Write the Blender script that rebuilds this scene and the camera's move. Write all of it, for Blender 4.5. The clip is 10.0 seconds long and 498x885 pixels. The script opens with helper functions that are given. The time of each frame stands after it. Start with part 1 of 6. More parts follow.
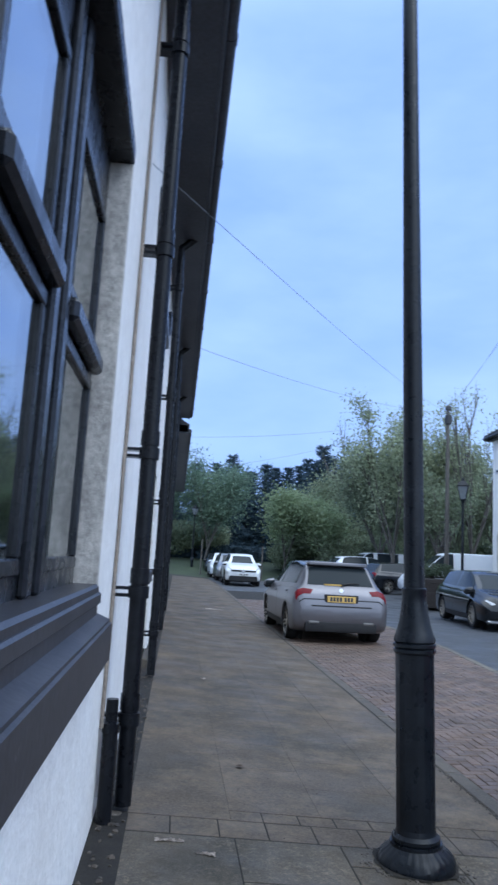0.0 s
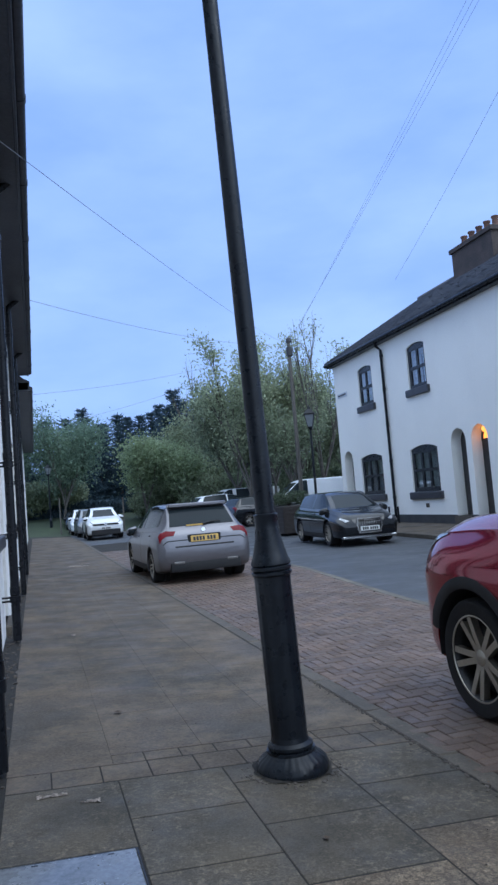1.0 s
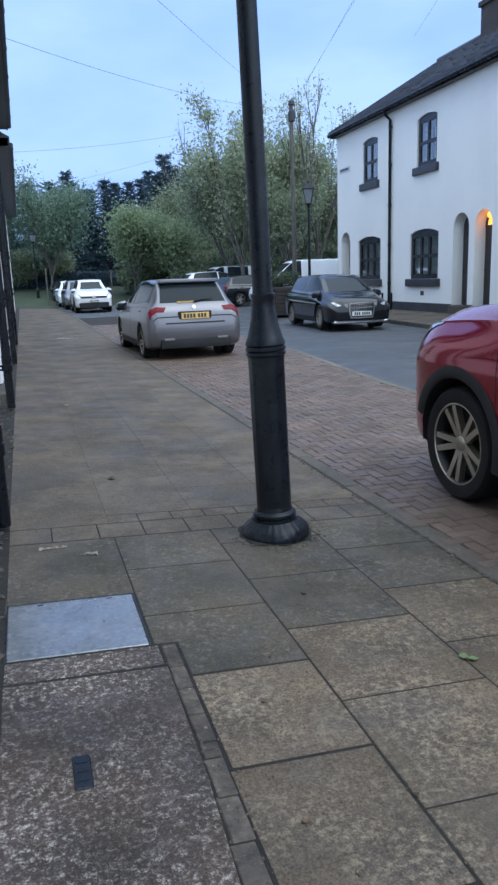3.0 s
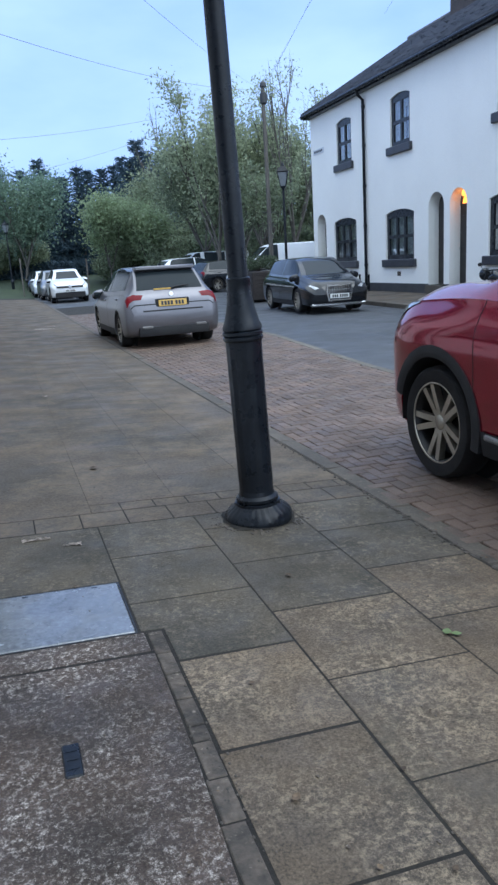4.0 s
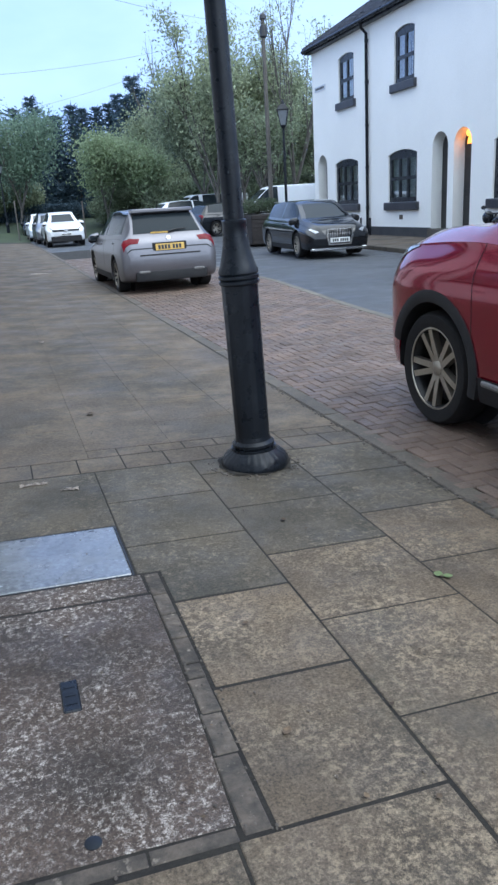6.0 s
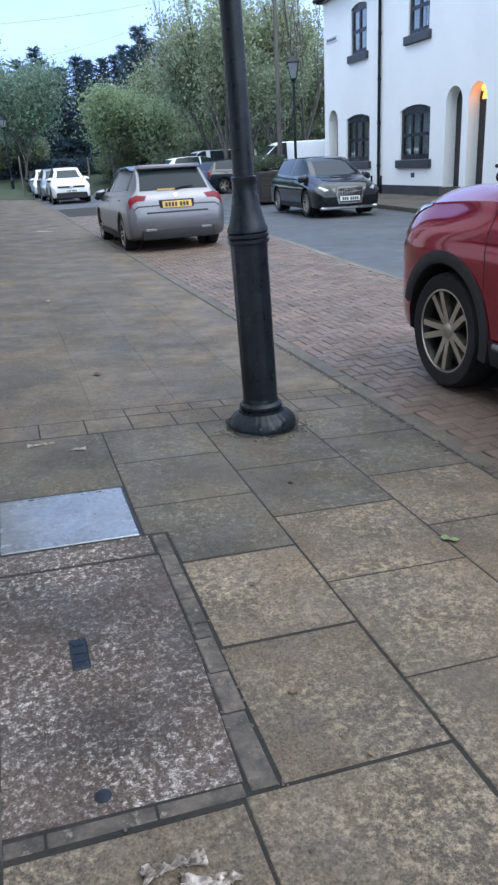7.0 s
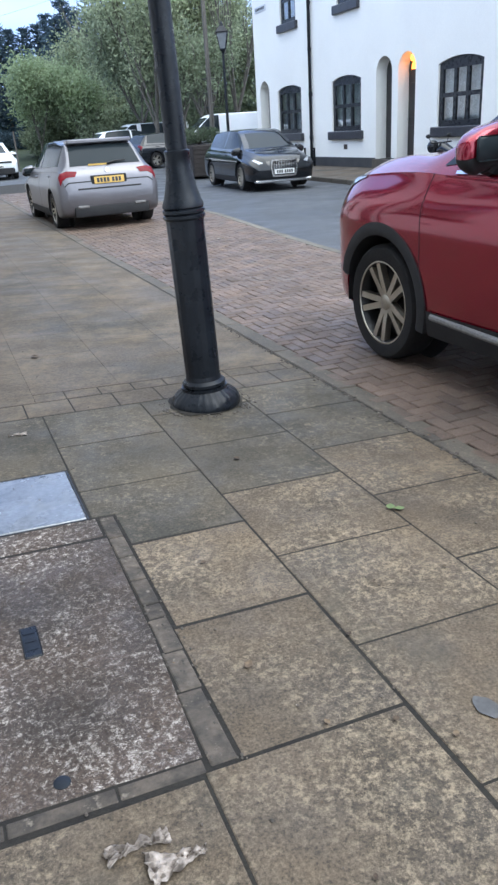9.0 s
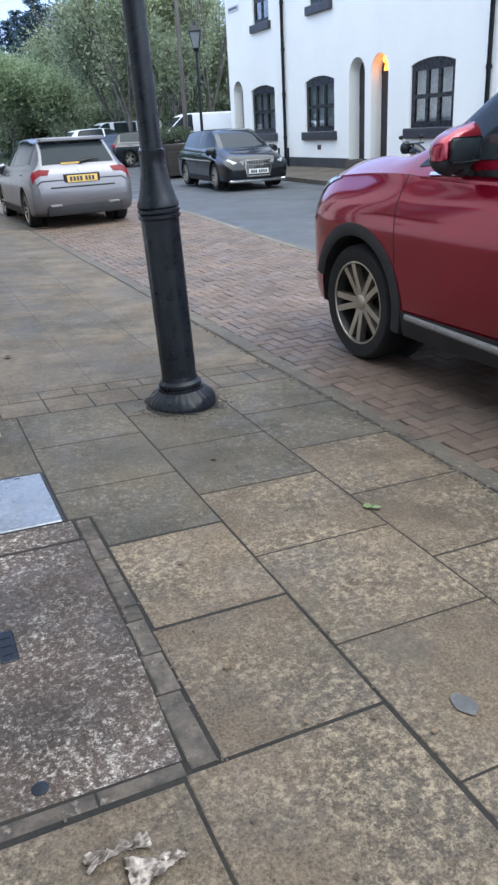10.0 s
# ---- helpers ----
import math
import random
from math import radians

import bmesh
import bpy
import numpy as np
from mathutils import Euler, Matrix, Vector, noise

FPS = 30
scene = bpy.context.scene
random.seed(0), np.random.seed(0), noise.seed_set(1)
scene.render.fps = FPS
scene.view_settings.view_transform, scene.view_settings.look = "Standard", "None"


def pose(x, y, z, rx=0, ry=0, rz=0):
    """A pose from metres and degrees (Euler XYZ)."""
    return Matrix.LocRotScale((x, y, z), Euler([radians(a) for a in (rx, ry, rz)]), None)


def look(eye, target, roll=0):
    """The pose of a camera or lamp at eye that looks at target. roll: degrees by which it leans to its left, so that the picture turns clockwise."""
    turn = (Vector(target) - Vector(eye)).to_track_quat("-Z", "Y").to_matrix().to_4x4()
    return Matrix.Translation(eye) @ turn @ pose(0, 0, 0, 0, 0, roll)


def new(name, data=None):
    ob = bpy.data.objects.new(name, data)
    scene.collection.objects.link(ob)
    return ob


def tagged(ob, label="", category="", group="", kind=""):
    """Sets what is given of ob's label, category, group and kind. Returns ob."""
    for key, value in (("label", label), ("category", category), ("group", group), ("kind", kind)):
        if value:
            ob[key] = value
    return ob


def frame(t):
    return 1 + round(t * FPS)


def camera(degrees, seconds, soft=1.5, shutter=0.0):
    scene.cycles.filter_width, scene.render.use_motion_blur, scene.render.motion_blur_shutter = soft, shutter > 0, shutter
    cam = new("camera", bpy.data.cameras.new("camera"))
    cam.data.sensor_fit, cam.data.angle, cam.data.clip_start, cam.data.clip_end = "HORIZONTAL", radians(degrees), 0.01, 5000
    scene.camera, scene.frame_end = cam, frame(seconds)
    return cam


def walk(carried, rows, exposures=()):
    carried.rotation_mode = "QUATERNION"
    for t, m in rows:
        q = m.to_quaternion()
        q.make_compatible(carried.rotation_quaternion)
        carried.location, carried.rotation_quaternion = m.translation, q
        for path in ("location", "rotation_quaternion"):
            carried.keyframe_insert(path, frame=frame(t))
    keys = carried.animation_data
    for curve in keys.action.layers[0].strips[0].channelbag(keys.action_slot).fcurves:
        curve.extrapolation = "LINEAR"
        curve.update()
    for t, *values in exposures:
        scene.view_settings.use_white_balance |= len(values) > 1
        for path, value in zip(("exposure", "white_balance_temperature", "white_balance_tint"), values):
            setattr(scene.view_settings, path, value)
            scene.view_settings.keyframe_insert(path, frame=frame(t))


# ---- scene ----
cam = camera(37.6, 10.0, soft=2.5, shutter=0.18)
PATH = [
    (0, (-0.135, 0.398, 1.467), (0.04, 2.366, 1.773), 3.2),
    (0.2, (-0.119, 0.408, 1.452), (0.179, 2.361, 1.766), -0.9),
    (0.5, (-0.094, 0.424, 1.429), (0.343, 2.361, 1.668), -3.1),
    (0.8, (-0.086, 0.414, 1.437), (0.459, 2.33, 1.609), -4.4),
    (1, (-0.081, 0.407, 1.443), (0.49, 2.318, 1.593), -4.6),
    (1.2, (-0.084, 0.406, 1.447), (0.485, 2.319, 1.572), -4.9),
    (1.5, (-0.088, 0.404, 1.452), (0.399, 2.343, 1.399), -4.9),
    (1.7, (-0.094, 0.403, 1.457), (0.393, 2.334, 1.27), -4.0),
    (2, (-0.102, 0.402, 1.465), (0.517, 2.271, 1.113), -1.6),
    (2.5, (-0.108, 0.441, 1.443), (0.454, 2.313, 1.018), -1.3),
    (4, (-0.097, 0.433, 1.436), (0.499, 2.28, 0.953), -3.5),
    (4.5, (-0.089, 0.431, 1.429), (0.524, 2.266, 0.924), -4.1),
    (5, (-0.086, 0.428, 1.427), (0.534, 2.255, 0.897), -4.2),
    (5.5, (-0.083, 0.416, 1.429), (0.526, 2.235, 0.863), -4.0),
    (6, (-0.082, 0.423, 1.427), (0.495, 2.234, 0.806), -3.5),
    (7.5, (-0.089, 0.44, 1.425), (0.453, 2.213, 0.675), -3.1),
    (8, (-0.088, 0.436, 1.428), (0.514, 2.18, 0.656), -3.3),
    (8.5, (-0.087, 0.438, 1.426), (0.556, 2.163, 0.645), -3.6),
    (9, (-0.088, 0.445, 1.426), (0.588, 2.155, 0.639), -3.8),
    (9.5, (-0.092, 0.454, 1.426), (0.613, 2.156, 0.647), -3.6),
    (10, (-0.092, 0.453, 1.426), (0.645, 2.135, 0.635), -3.3),
]
EXPOSURES = [(0, 0.12, 5250, 6), (1.2, -0.06, 5250, 6), (2.1, 0.1, 5400, 5), (4.5, 0.42, 5480, 4), (7.5, 0.83, 5700, 5), (10, 1.0, 5900, 5)]
walk(cam, [(t, look(e, g, r)) for t, e, g, r in PATH], EXPOSURES)

# ---- sky and light ----
SUN_EL, SUN_AZ = radians(48), radians(136)
world = bpy.data.worlds.new("world")
scene.world = world
world.use_nodes = True
wn, wl = world.node_tree.nodes, world.node_tree.links
wn.clear()
w_out = wn.new("ShaderNodeOutputWorld")
w_bg = wn.new("ShaderNodeBackground")
w_sky = wn.new("ShaderNodeTexSky")
w_sky.sky_type = "NISHITA"
w_sky.sun_disc = False
w_sky.sun_elevation, w_sky.sun_rotation = SUN_EL, SUN_AZ
w_dim = wn.new("ShaderNodeVectorMath")
w_dim.operation = "SCALE"
w_dim.inputs["Scale"].default_value = 0.10
w_co = wn.new("ShaderNodeTexCoord")
w_map = wn.new("ShaderNodeMapping")
w_map.inputs["Scale"].default_value = (1.0, 1.0, 2.6)
w_noise = wn.new("ShaderNodeTexNoise")
w_noise.inputs["Scale"].default_value = 1.9
w_noise.inputs["Detail"].default_value = 6
w_noise.inputs["Roughness"].default_value = 0.5
w_ramp = wn.new("ShaderNodeValToRGB")
w_ramp.color_ramp.elements[0].position = 0.34
w_ramp.color_ramp.elements[0].color = (0.36, 0.515, 1.02, 1)
w_ramp.color_ramp.elements[1].position = 0.68
w_ramp.color_ramp.elements[1].color = (0.66, 0.80, 1.14, 1)
w_mix = wn.new("ShaderNodeMix")
w_mix.data_type = "RGBA"
w_mix.inputs["Factor"].default_value = 0.86
w_bg.inputs["Strength"].default_value = 1.0
wl.new(w_co.outputs["Generated"], w_map.inputs["Vector"])
wl.new(w_map.outputs["Vector"], w_noise.inputs["Vector"])
wl.new(w_noise.outputs["Fac"], w_ramp.inputs["Fac"])
wl.new(w_sky.outputs["Color"], w_dim.inputs[0])
wl.new(w_dim.outputs["Vector"], w_mix.inputs["A"])
wl.new(w_ramp.outputs["Color"], w_mix.inputs["B"])
# an overcast sky grows brighter and whiter towards the zenith
w_sep = wn.new("ShaderNodeSeparateXYZ")
wl.new(w_co.outputs["Generated"], w_sep.inputs["Vector"])
w_up = wn.new("ShaderNodeMapRange")
w_up.interpolation_type = "SMOOTHSTEP"
w_up.inputs["From Min"].default_value, w_up.inputs["From Max"].default_value = 0.62, 0.95
wl.new(w_sep.outputs["Z"], w_up.inputs["Value"])
w_zen = wn.new("ShaderNodeMix")
w_zen.data_type = "RGBA"
w_zen.inputs["B"].default_value = (2.1, 2.08, 2.05, 1)
# and brighter on the sun's side, behind the start of the walk
w_back = wn.new("ShaderNodeMapRange")
w_back.interpolation_type = "SMOOTHSTEP"
w_back.inputs["From Min"].default_value, w_back.inputs["From Max"].default_value = 0.1, -0.9
wl.new(w_sep.outputs["Y"], w_back.inputs["Value"])
w_west = wn.new("ShaderNodeMix")
w_west.data_type = "RGBA"
w_west.inputs["B"].default_value = (1.35, 1.42, 1.56, 1)
wl.new(w_back.outputs["Result"], w_west.inputs["Factor"])
wl.new(w_mix.outputs["Result"], w_west.inputs["A"])
wl.new(w_up.outputs["Result"], w_zen.inputs["Factor"])
wl.new(w_west.outputs["Result"], w_zen.inputs["A"])
wl.new(w_zen.outputs["Result"], w_bg.inputs["Color"])
wl.new(w_bg.outputs["Background"], w_out.inputs["Surface"])
sun_data = bpy.data.lights.new("sun", "SUN")
sun_data.energy, sun_data.angle, sun_data.color = 1.1, radians(40), (1.0, 0.94, 0.86)
sun = new("sun", sun_data)
sun.matrix_world = pose(0, 0, 30, 90 - math.degrees(SUN_EL), 0, 44)


# ---- materials ----
def mat(name, c1, c2=None, scale=3.0, rough=0.7, metal=0.0, bump=0.0, bscale=60.0, fine=0.25, fscale=None,
        spots=None, spot_scale=14.0, spot_at=(0.6, 0.7), island=0.0, objrand=0.0, coat=0.0, stretch=(1, 1, 1), rough_var=0.0, wear=None, spec=None, spot_field=0.0, leafy=0.0, spot_rough=0.65):
    m = bpy.data.materials.new(name)
    m.use_nodes = True
    n, k = m.node_tree.nodes, m.node_tree.links
    b = n["Principled BSDF"]
    b.inputs["Roughness"].default_value = rough
    b.inputs["Metallic"].default_value = metal
    if spec is not None:
        b.inputs["Specular IOR Level"].default_value = spec
    if coat:
        b.inputs["Coat Weight"].default_value = coat
        b.inputs["Coat Roughness"].default_value = 0.06
    geo = n.new("ShaderNodeNewGeometry")
    mp = n.new("ShaderNodeMapping")
    mp.inputs["Scale"].default_value = stretch
    k.new(geo.outputs["Position"], mp.inputs["Vector"])

    def noise_of(s, detail=4.0, roughness=0.55):
        t = n.new("ShaderNodeTexNoise")
        t.inputs["Scale"].default_value = s
        t.inputs["Detail"].default_value = detail
        t.inputs["Roughness"].default_value = roughness
        k.new(mp.outputs["Vector"], t.inputs["Vector"])
        return t.outputs["Fac"]

    def blend(kind, fac, a, bb):
        x = n.new("ShaderNodeMix")
        x.data_type, x.blend_type = "RGBA", kind
        for sock, v in ((x.inputs["Factor"], fac), (x.inputs["A"], a), (x.inputs["B"], bb)):
            if hasattr(v, "is_linked"):
                k.new(v, sock)
            elif isinstance(v, (int, float)):
                sock.default_value = v
            else:
                sock.default_value = (*v, 1)
        return x.outputs["Result"]

    def ramp(v, lo, hi, a=0.0, bb=1.0):
        r = n.new("ShaderNodeMapRange")
        r.inputs["From Min"].default_value, r.inputs["From Max"].default_value = lo, hi
        r.inputs["To Min"].default_value, r.inputs["To Max"].default_value = a, bb
        k.new(v, r.inputs["Value"])
        return r.outputs["Result"]

    c2 = c2 or tuple(v * 0.8 for v in c1)
    col = blend("MIX", ramp(noise_of(scale), 0.35, 0.65), c1, c2)
    if fine:
        f = ramp(noise_of(fscale or bscale, 2.0, 0.7), 0.3, 0.7, 1 - fine, 1 + fine)
        comb = n.new("ShaderNodeCombineColor")
        for i in range(3):
            k.new(f, comb.inputs[i])
        col = blend("MULTIPLY", 1.0, col, comb.outputs["Color"])
    if spots:
        where = ramp(noise_of(spot_scale, 6.0, spot_rough), *spot_at)
        if spot_field:
            mul = n.new("ShaderNodeMath")
            mul.operation = "MULTIPLY"
            k.new(where, mul.inputs[0])
            k.new(ramp(noise_of(spot_field, 3.0), 0.38, 0.62, 0.12, 1.0), mul.inputs[1])
            where = mul.outputs["Value"]
        col = blend("MIX", where, col, spots)
    if wear:
        col = blend("MIX", ramp(noise_of(1.7, 8.0, 0.7), 0.55, 0.72), col, wear)
    if island or objrand:
        if objrand:
            src = n.new("ShaderNodeObjectInfo").outputs["Random"]
        else:
            src = geo.outputs["Random Per Island"]
        amt = island or objrand
        v = ramp(src, 0.0, 1.0, 1 - amt, 1 + amt)
        comb = n.new("ShaderNodeCombineColor")
        for i in range(3):
            k.new(v, comb.inputs[i])
        col = blend("MULTIPLY", 1.0, col, comb.outputs["Color"])
    k.new(col, b.inputs["Base Color"])
    if rough_var:
        k.new(ramp(noise_of(scale * 2.2, 5.0), 0.35, 0.65, max(rough - rough_var, 0.02), min(rough + rough_var, 1.0)), b.inputs["Roughness"])
    if bump:
        bp = n.new("ShaderNodeBump")
        bp.inputs["Strength"].default_value = min(bump, 1.0)
        bp.inputs["Distance"].default_value = 0.004 * max(1.0, bump)
        k.new(noise_of(bscale, 5.0, 0.6), bp.inputs["Height"])
        k.new(bp.outputs["Normal"], b.inputs["Normal"])
    if leafy:
        tr = n.new("ShaderNodeBsdfTranslucent")
        mx = n.new("ShaderNodeMixShader")
        mx.inputs["Fac"].default_value = leafy
        k.new(col, tr.inputs["Color"])
        k.new(b.outputs["BSDF"], mx.inputs[1])
        k.new(tr.outputs["BSDF"], mx.inputs[2])
        k.new(mx.outputs["Shader"], n["Material Output"].inputs["Surface"])
    return m


def glass_mat(name, tint=(0.75, 0.8, 0.82), rough=0.02):
    m = bpy.data.materials.new(name)
    m.use_nodes = True
    b = m.node_tree.nodes["Principled BSDF"]
    b.inputs["Base Color"].default_value = (*tint, 1)
    b.inputs["Roughness"].default_value = rough
    b.inputs["Transmission Weight"].default_value = 1.0
    b.inputs["IOR"].default_value = 1.85
    return m


def glow_mat(name, col, strength):
    m = bpy.data.materials.new(name)
    m.use_nodes = True
    b = m.node_tree.nodes["Principled BSDF"]
    b.inputs["Base Color"].default_value = (*col, 1)
    b.inputs["Emission Color"].default_value = (*col, 1)
    b.inputs["Emission Strength"].default_value = strength
    return m


M = {}
# the warm light lying on the near slabs is put into this brown
M["slab"] = mat("warm_lit_paving", (0.115, 0.086, 0.056), (0.064, 0.051, 0.037), 2.3, 0.74, bump=0.5, bscale=170, fine=0.55, fscale=120,
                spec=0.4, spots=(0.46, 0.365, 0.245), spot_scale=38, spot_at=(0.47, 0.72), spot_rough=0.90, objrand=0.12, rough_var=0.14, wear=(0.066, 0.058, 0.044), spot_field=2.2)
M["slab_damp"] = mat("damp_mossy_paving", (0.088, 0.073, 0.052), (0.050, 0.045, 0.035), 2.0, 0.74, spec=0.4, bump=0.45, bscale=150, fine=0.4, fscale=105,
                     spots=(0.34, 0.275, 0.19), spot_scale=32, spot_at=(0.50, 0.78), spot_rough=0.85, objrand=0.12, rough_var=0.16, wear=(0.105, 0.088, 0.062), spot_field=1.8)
M["slab_far"] = mat("paving_worn", (0.102, 0.080, 0.057), (0.058, 0.051, 0.040), 0.9, 0.76, spec=0.4, bump=0.5, bscale=70, fine=0.35, fscale=60,
                    spots=(0.20, 0.150, 0.096), spot_scale=1.5, spot_at=(0.46, 0.78), spot_rough=0.85, objrand=0.04, rough_var=0.14)
M["joint"] = mat("joint_dirt", (0.011, 0.009, 0.007), (0.020, 0.017, 0.012), 9, 0.9, bump=1.0, bscale=80)
# pale specks also stand for sky glinting off the wet concrete
M["concrete"] = mat("worn_glinting_concrete", (0.076, 0.055, 0.042), (0.038, 0.029, 0.023), 2.5, 0.62, spec=0.3, bump=0.5, bscale=170, fine=0.5, fscale=130,
                    spots=(0.76, 0.69, 0.61), spot_scale=50, spot_at=(0.515, 0.67), spot_rough=0.92, rough_var=0.2, spot_field=1.7)
M["mortar"] = mat("mortar", (0.105, 0.085, 0.066), (0.048, 0.041, 0.034), 14, 0.85, bump=1.6, bscale=45, spots=(0.27, 0.23, 0.18), spot_scale=22, objrand=0.25)
M["spill"] = mat("dried_spill", (0.090, 0.088, 0.086), (0.066, 0.064, 0.062), 30, 0.5, bump=0.1, bscale=60)
M["wet_steel"] = mat("wet_cover", (0.26, 0.27, 0.28), (0.18, 0.185, 0.19), 3.5, 0.24, metal=0.35, bump=0.12, bscale=45, rough_var=0.1)
M["kerb"] = mat("kerb_stone", (0.105, 0.088, 0.066), (0.066, 0.057, 0.045), 4, 0.75, bump=0.8, bscale=80, objrand=0.12, spots=(0.20, 0.17, 0.125), spot_scale=30)
M["kerb_pale"] = mat("pale_kerb_stone", (0.145, 0.128, 0.10), (0.10, 0.09, 0.072), 4, 0.75, bump=0.8, bscale=80, objrand=0.15, spots=(0.26, 0.23, 0.18), spot_scale=30)
M["block"] = mat("clay_block", (0.140, 0.098, 0.073), (0.096, 0.070, 0.054), 1.4, 0.6, spec=0.4, bump=0.6, bscale=110, island=0.22, fine=0.3, rough_var=0.15, wear=(0.10, 0.085, 0.07))
M["block_one"] = mat("clay_block_near", (0.140, 0.098, 0.073), (0.096, 0.070, 0.054), 1.4, 0.6, spec=0.4, bump=0.6, bscale=110, objrand=0.22, fine=0.3, rough_var=0.15, wear=(0.10, 0.085, 0.07))
M["asphalt"] = mat("asphalt", (0.062, 0.066, 0.073), (0.046, 0.05, 0.056), 0.6, 0.62, bump=0.8, bscale=120, fine=0.35, fscale=140, rough_var=0.15,
                   spots=(0.085, 0.088, 0.092), spot_scale=1.2, spot_at=(0.55, 0.8))
M["dirt"] = mat("gravel_dirt", (0.10, 0.085, 0.07), (0.05, 0.045, 0.038), 9, 0.95, bump=2.0, bscale=40, spots=(0.25, 0.22, 0.19), spot_scale=32)
M["render"] = mat("white_render", (0.87, 0.86, 0.80), (0.83, 0.82, 0.765), 0.6, 0.85, bump=0.35, bscale=35, fine=0.03)
M["old_render"] = mat("rough_white_render", (0.86, 0.85, 0.82), (0.80, 0.78, 0.74), 1.5, 0.9, bump=2.2, bscale=16, fine=0.06,
                      spots=(0.45, 0.39, 0.33), spot_scale=4.0, spot_at=(0.68, 0.76))
M["reveal"] = mat("bare_render", (0.48, 0.46, 0.43), (0.36, 0.345, 0.325), 5, 0.95, bump=2.0, bscale=30)
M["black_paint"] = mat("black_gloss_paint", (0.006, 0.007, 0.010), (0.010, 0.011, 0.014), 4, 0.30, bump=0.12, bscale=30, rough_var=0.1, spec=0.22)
M["iron"] = mat("painted_cast_iron", (0.007, 0.009, 0.013), (0.011, 0.014, 0.019), 6, 0.34, bump=0.25, bscale=45, rough_var=0.12, spec=0.28)
M["frame"] = mat("dark_window_paint", (0.014, 0.016, 0.021), (0.022, 0.024, 0.029), 5, 0.3, bump=0.15, bscale=40, rough_var=0.1, spec=0.3)
M["sill"] = mat("dark_painted_sill", (0.045, 0.045, 0.052), (0.03, 0.03, 0.036), 4, 0.4, bump=0.3, bscale=30, spots=(0.16, 0.16, 0.17), spot_scale=16, spot_at=(0.66, 0.72))
# black paint made paler and bluer to hold the veiling glare
M["eaves"] = mat("glare_lifted_black_board", (0.030, 0.034, 0.044), (0.042, 0.046, 0.056), 2.5, 0.55, bump=0.3, bscale=25)
M["plinth"] = mat("black_plinth_paint", (0.03, 0.031, 0.034), (0.05, 0.05, 0.05), 2, 0.6, bump=0.5, bscale=30)
M["slate"] = mat("roof_slate", (0.060, 0.062, 0.070), (0.085, 0.082, 0.085), 1.5, 0.6, bump=0.6, bscale=20, island=0.25)
M["chimney"] = mat("dark_brick", (0.075, 0.058, 0.052), (0.05, 0.042, 0.04), 2, 0.85, bump=0.8, bscale=25)
M["pot"] = mat("clay_pot", (0.16, 0.085, 0.06), (0.10, 0.06, 0.05), 4, 0.8, bump=0.4)
M["door"] = mat("dark_door_paint", (0.018, 0.017, 0.018), (0.028, 0.026, 0.026), 3, 0.4)
M["curtain"] = mat("net_curtain", (0.78, 0.79, 0.80), (0.62, 0.63, 0.65), 6, 0.9, bump=0.5, bscale=15)
# the rooms' lack of light is put into this dark colour
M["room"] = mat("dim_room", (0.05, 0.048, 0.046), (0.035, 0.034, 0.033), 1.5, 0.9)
M["glass"] = glass_mat("window_glass")
M["car_glass"] = mat("tinted_car_glass", (0.02, 0.026, 0.030), (0.022, 0.028, 0.032), 1.0, 0.04, fine=0.0, spec=0.14)
M["tyre"] = mat("tyre_rubber", (0.008, 0.008, 0.009), (0.013, 0.012, 0.012), 8, 0.75, spec=0.3, bump=0.4, bscale=60)
M["alloy"] = mat("alloy", (0.48, 0.44, 0.37), (0.36, 0.33, 0.28), 6, 0.32, metal=0.85, fine=0.08)
M["dark_alloy"] = mat("dark_alloy", (0.018, 0.018, 0.019), (0.026, 0.026, 0.026), 6, 0.4, metal=0.5)
M["plastic"] = mat("black_trim_plastic", (0.016, 0.016, 0.018), (0.022, 0.022, 0.023), 5, 0.6, spec=0.3, bump=0.3, bscale=120)
M["chrome"] = mat("chrome", (0.75, 0.76, 0.78), (0.65, 0.66, 0.68), 8, 0.12, metal=1.0, fine=0.05)
M["silver"] = mat("silver_car_paint", (0.175, 0.172, 0.188), (0.155, 0.152, 0.168), 1.5, 0.33, metal=0.65, coat=0.35, fine=0.04)
M["red"] = mat("red_car_paint", (0.24, 0.003, 0.020), (0.20, 0.003, 0.016), 1.5, 0.16, metal=0.55, coat=0.9, fine=0.03, spec=0.3)
M["dark_car"] = mat("black_car_paint", (0.006, 0.007, 0.010), (0.009, 0.011, 0.014), 1.5, 0.12, coat=0.45, spec=0.3, fine=0.04)
M["white_car"] = mat("white_car_paint", (0.72, 0.74, 0.76), (0.68, 0.70, 0.72), 1.5, 0.3, coat=0.6, fine=0.03)
M["van_white"] = mat("white_van_paint", (0.78, 0.80, 0.82), (0.72, 0.74, 0.76), 1.5, 0.4, coat=0.3, fine=0.03)
M["grey_car"] = mat("grey_car_paint", (0.16, 0.17, 0.18), (0.2, 0.21, 0.22), 1.5, 0.3, metal=0.5, coat=0.8, fine=0.03)
M["tail"] = mat("red_lamp_lens", (0.17, 0.005, 0.012), (0.11, 0.004, 0.008), 20, 0.3, fine=0.1, spec=0.2)
M["head"] = mat("clear_lamp_lens", (0.55, 0.57, 0.60), (0.25, 0.26, 0.28), 18, 0.08, metal=0.4, coat=1.0, fine=0.2)
M["yellow_plate"] = mat("yellow_plate", (0.62, 0.40, 0.09), (0.56, 0.36, 0.08), 9, 0.4, fine=0.04)
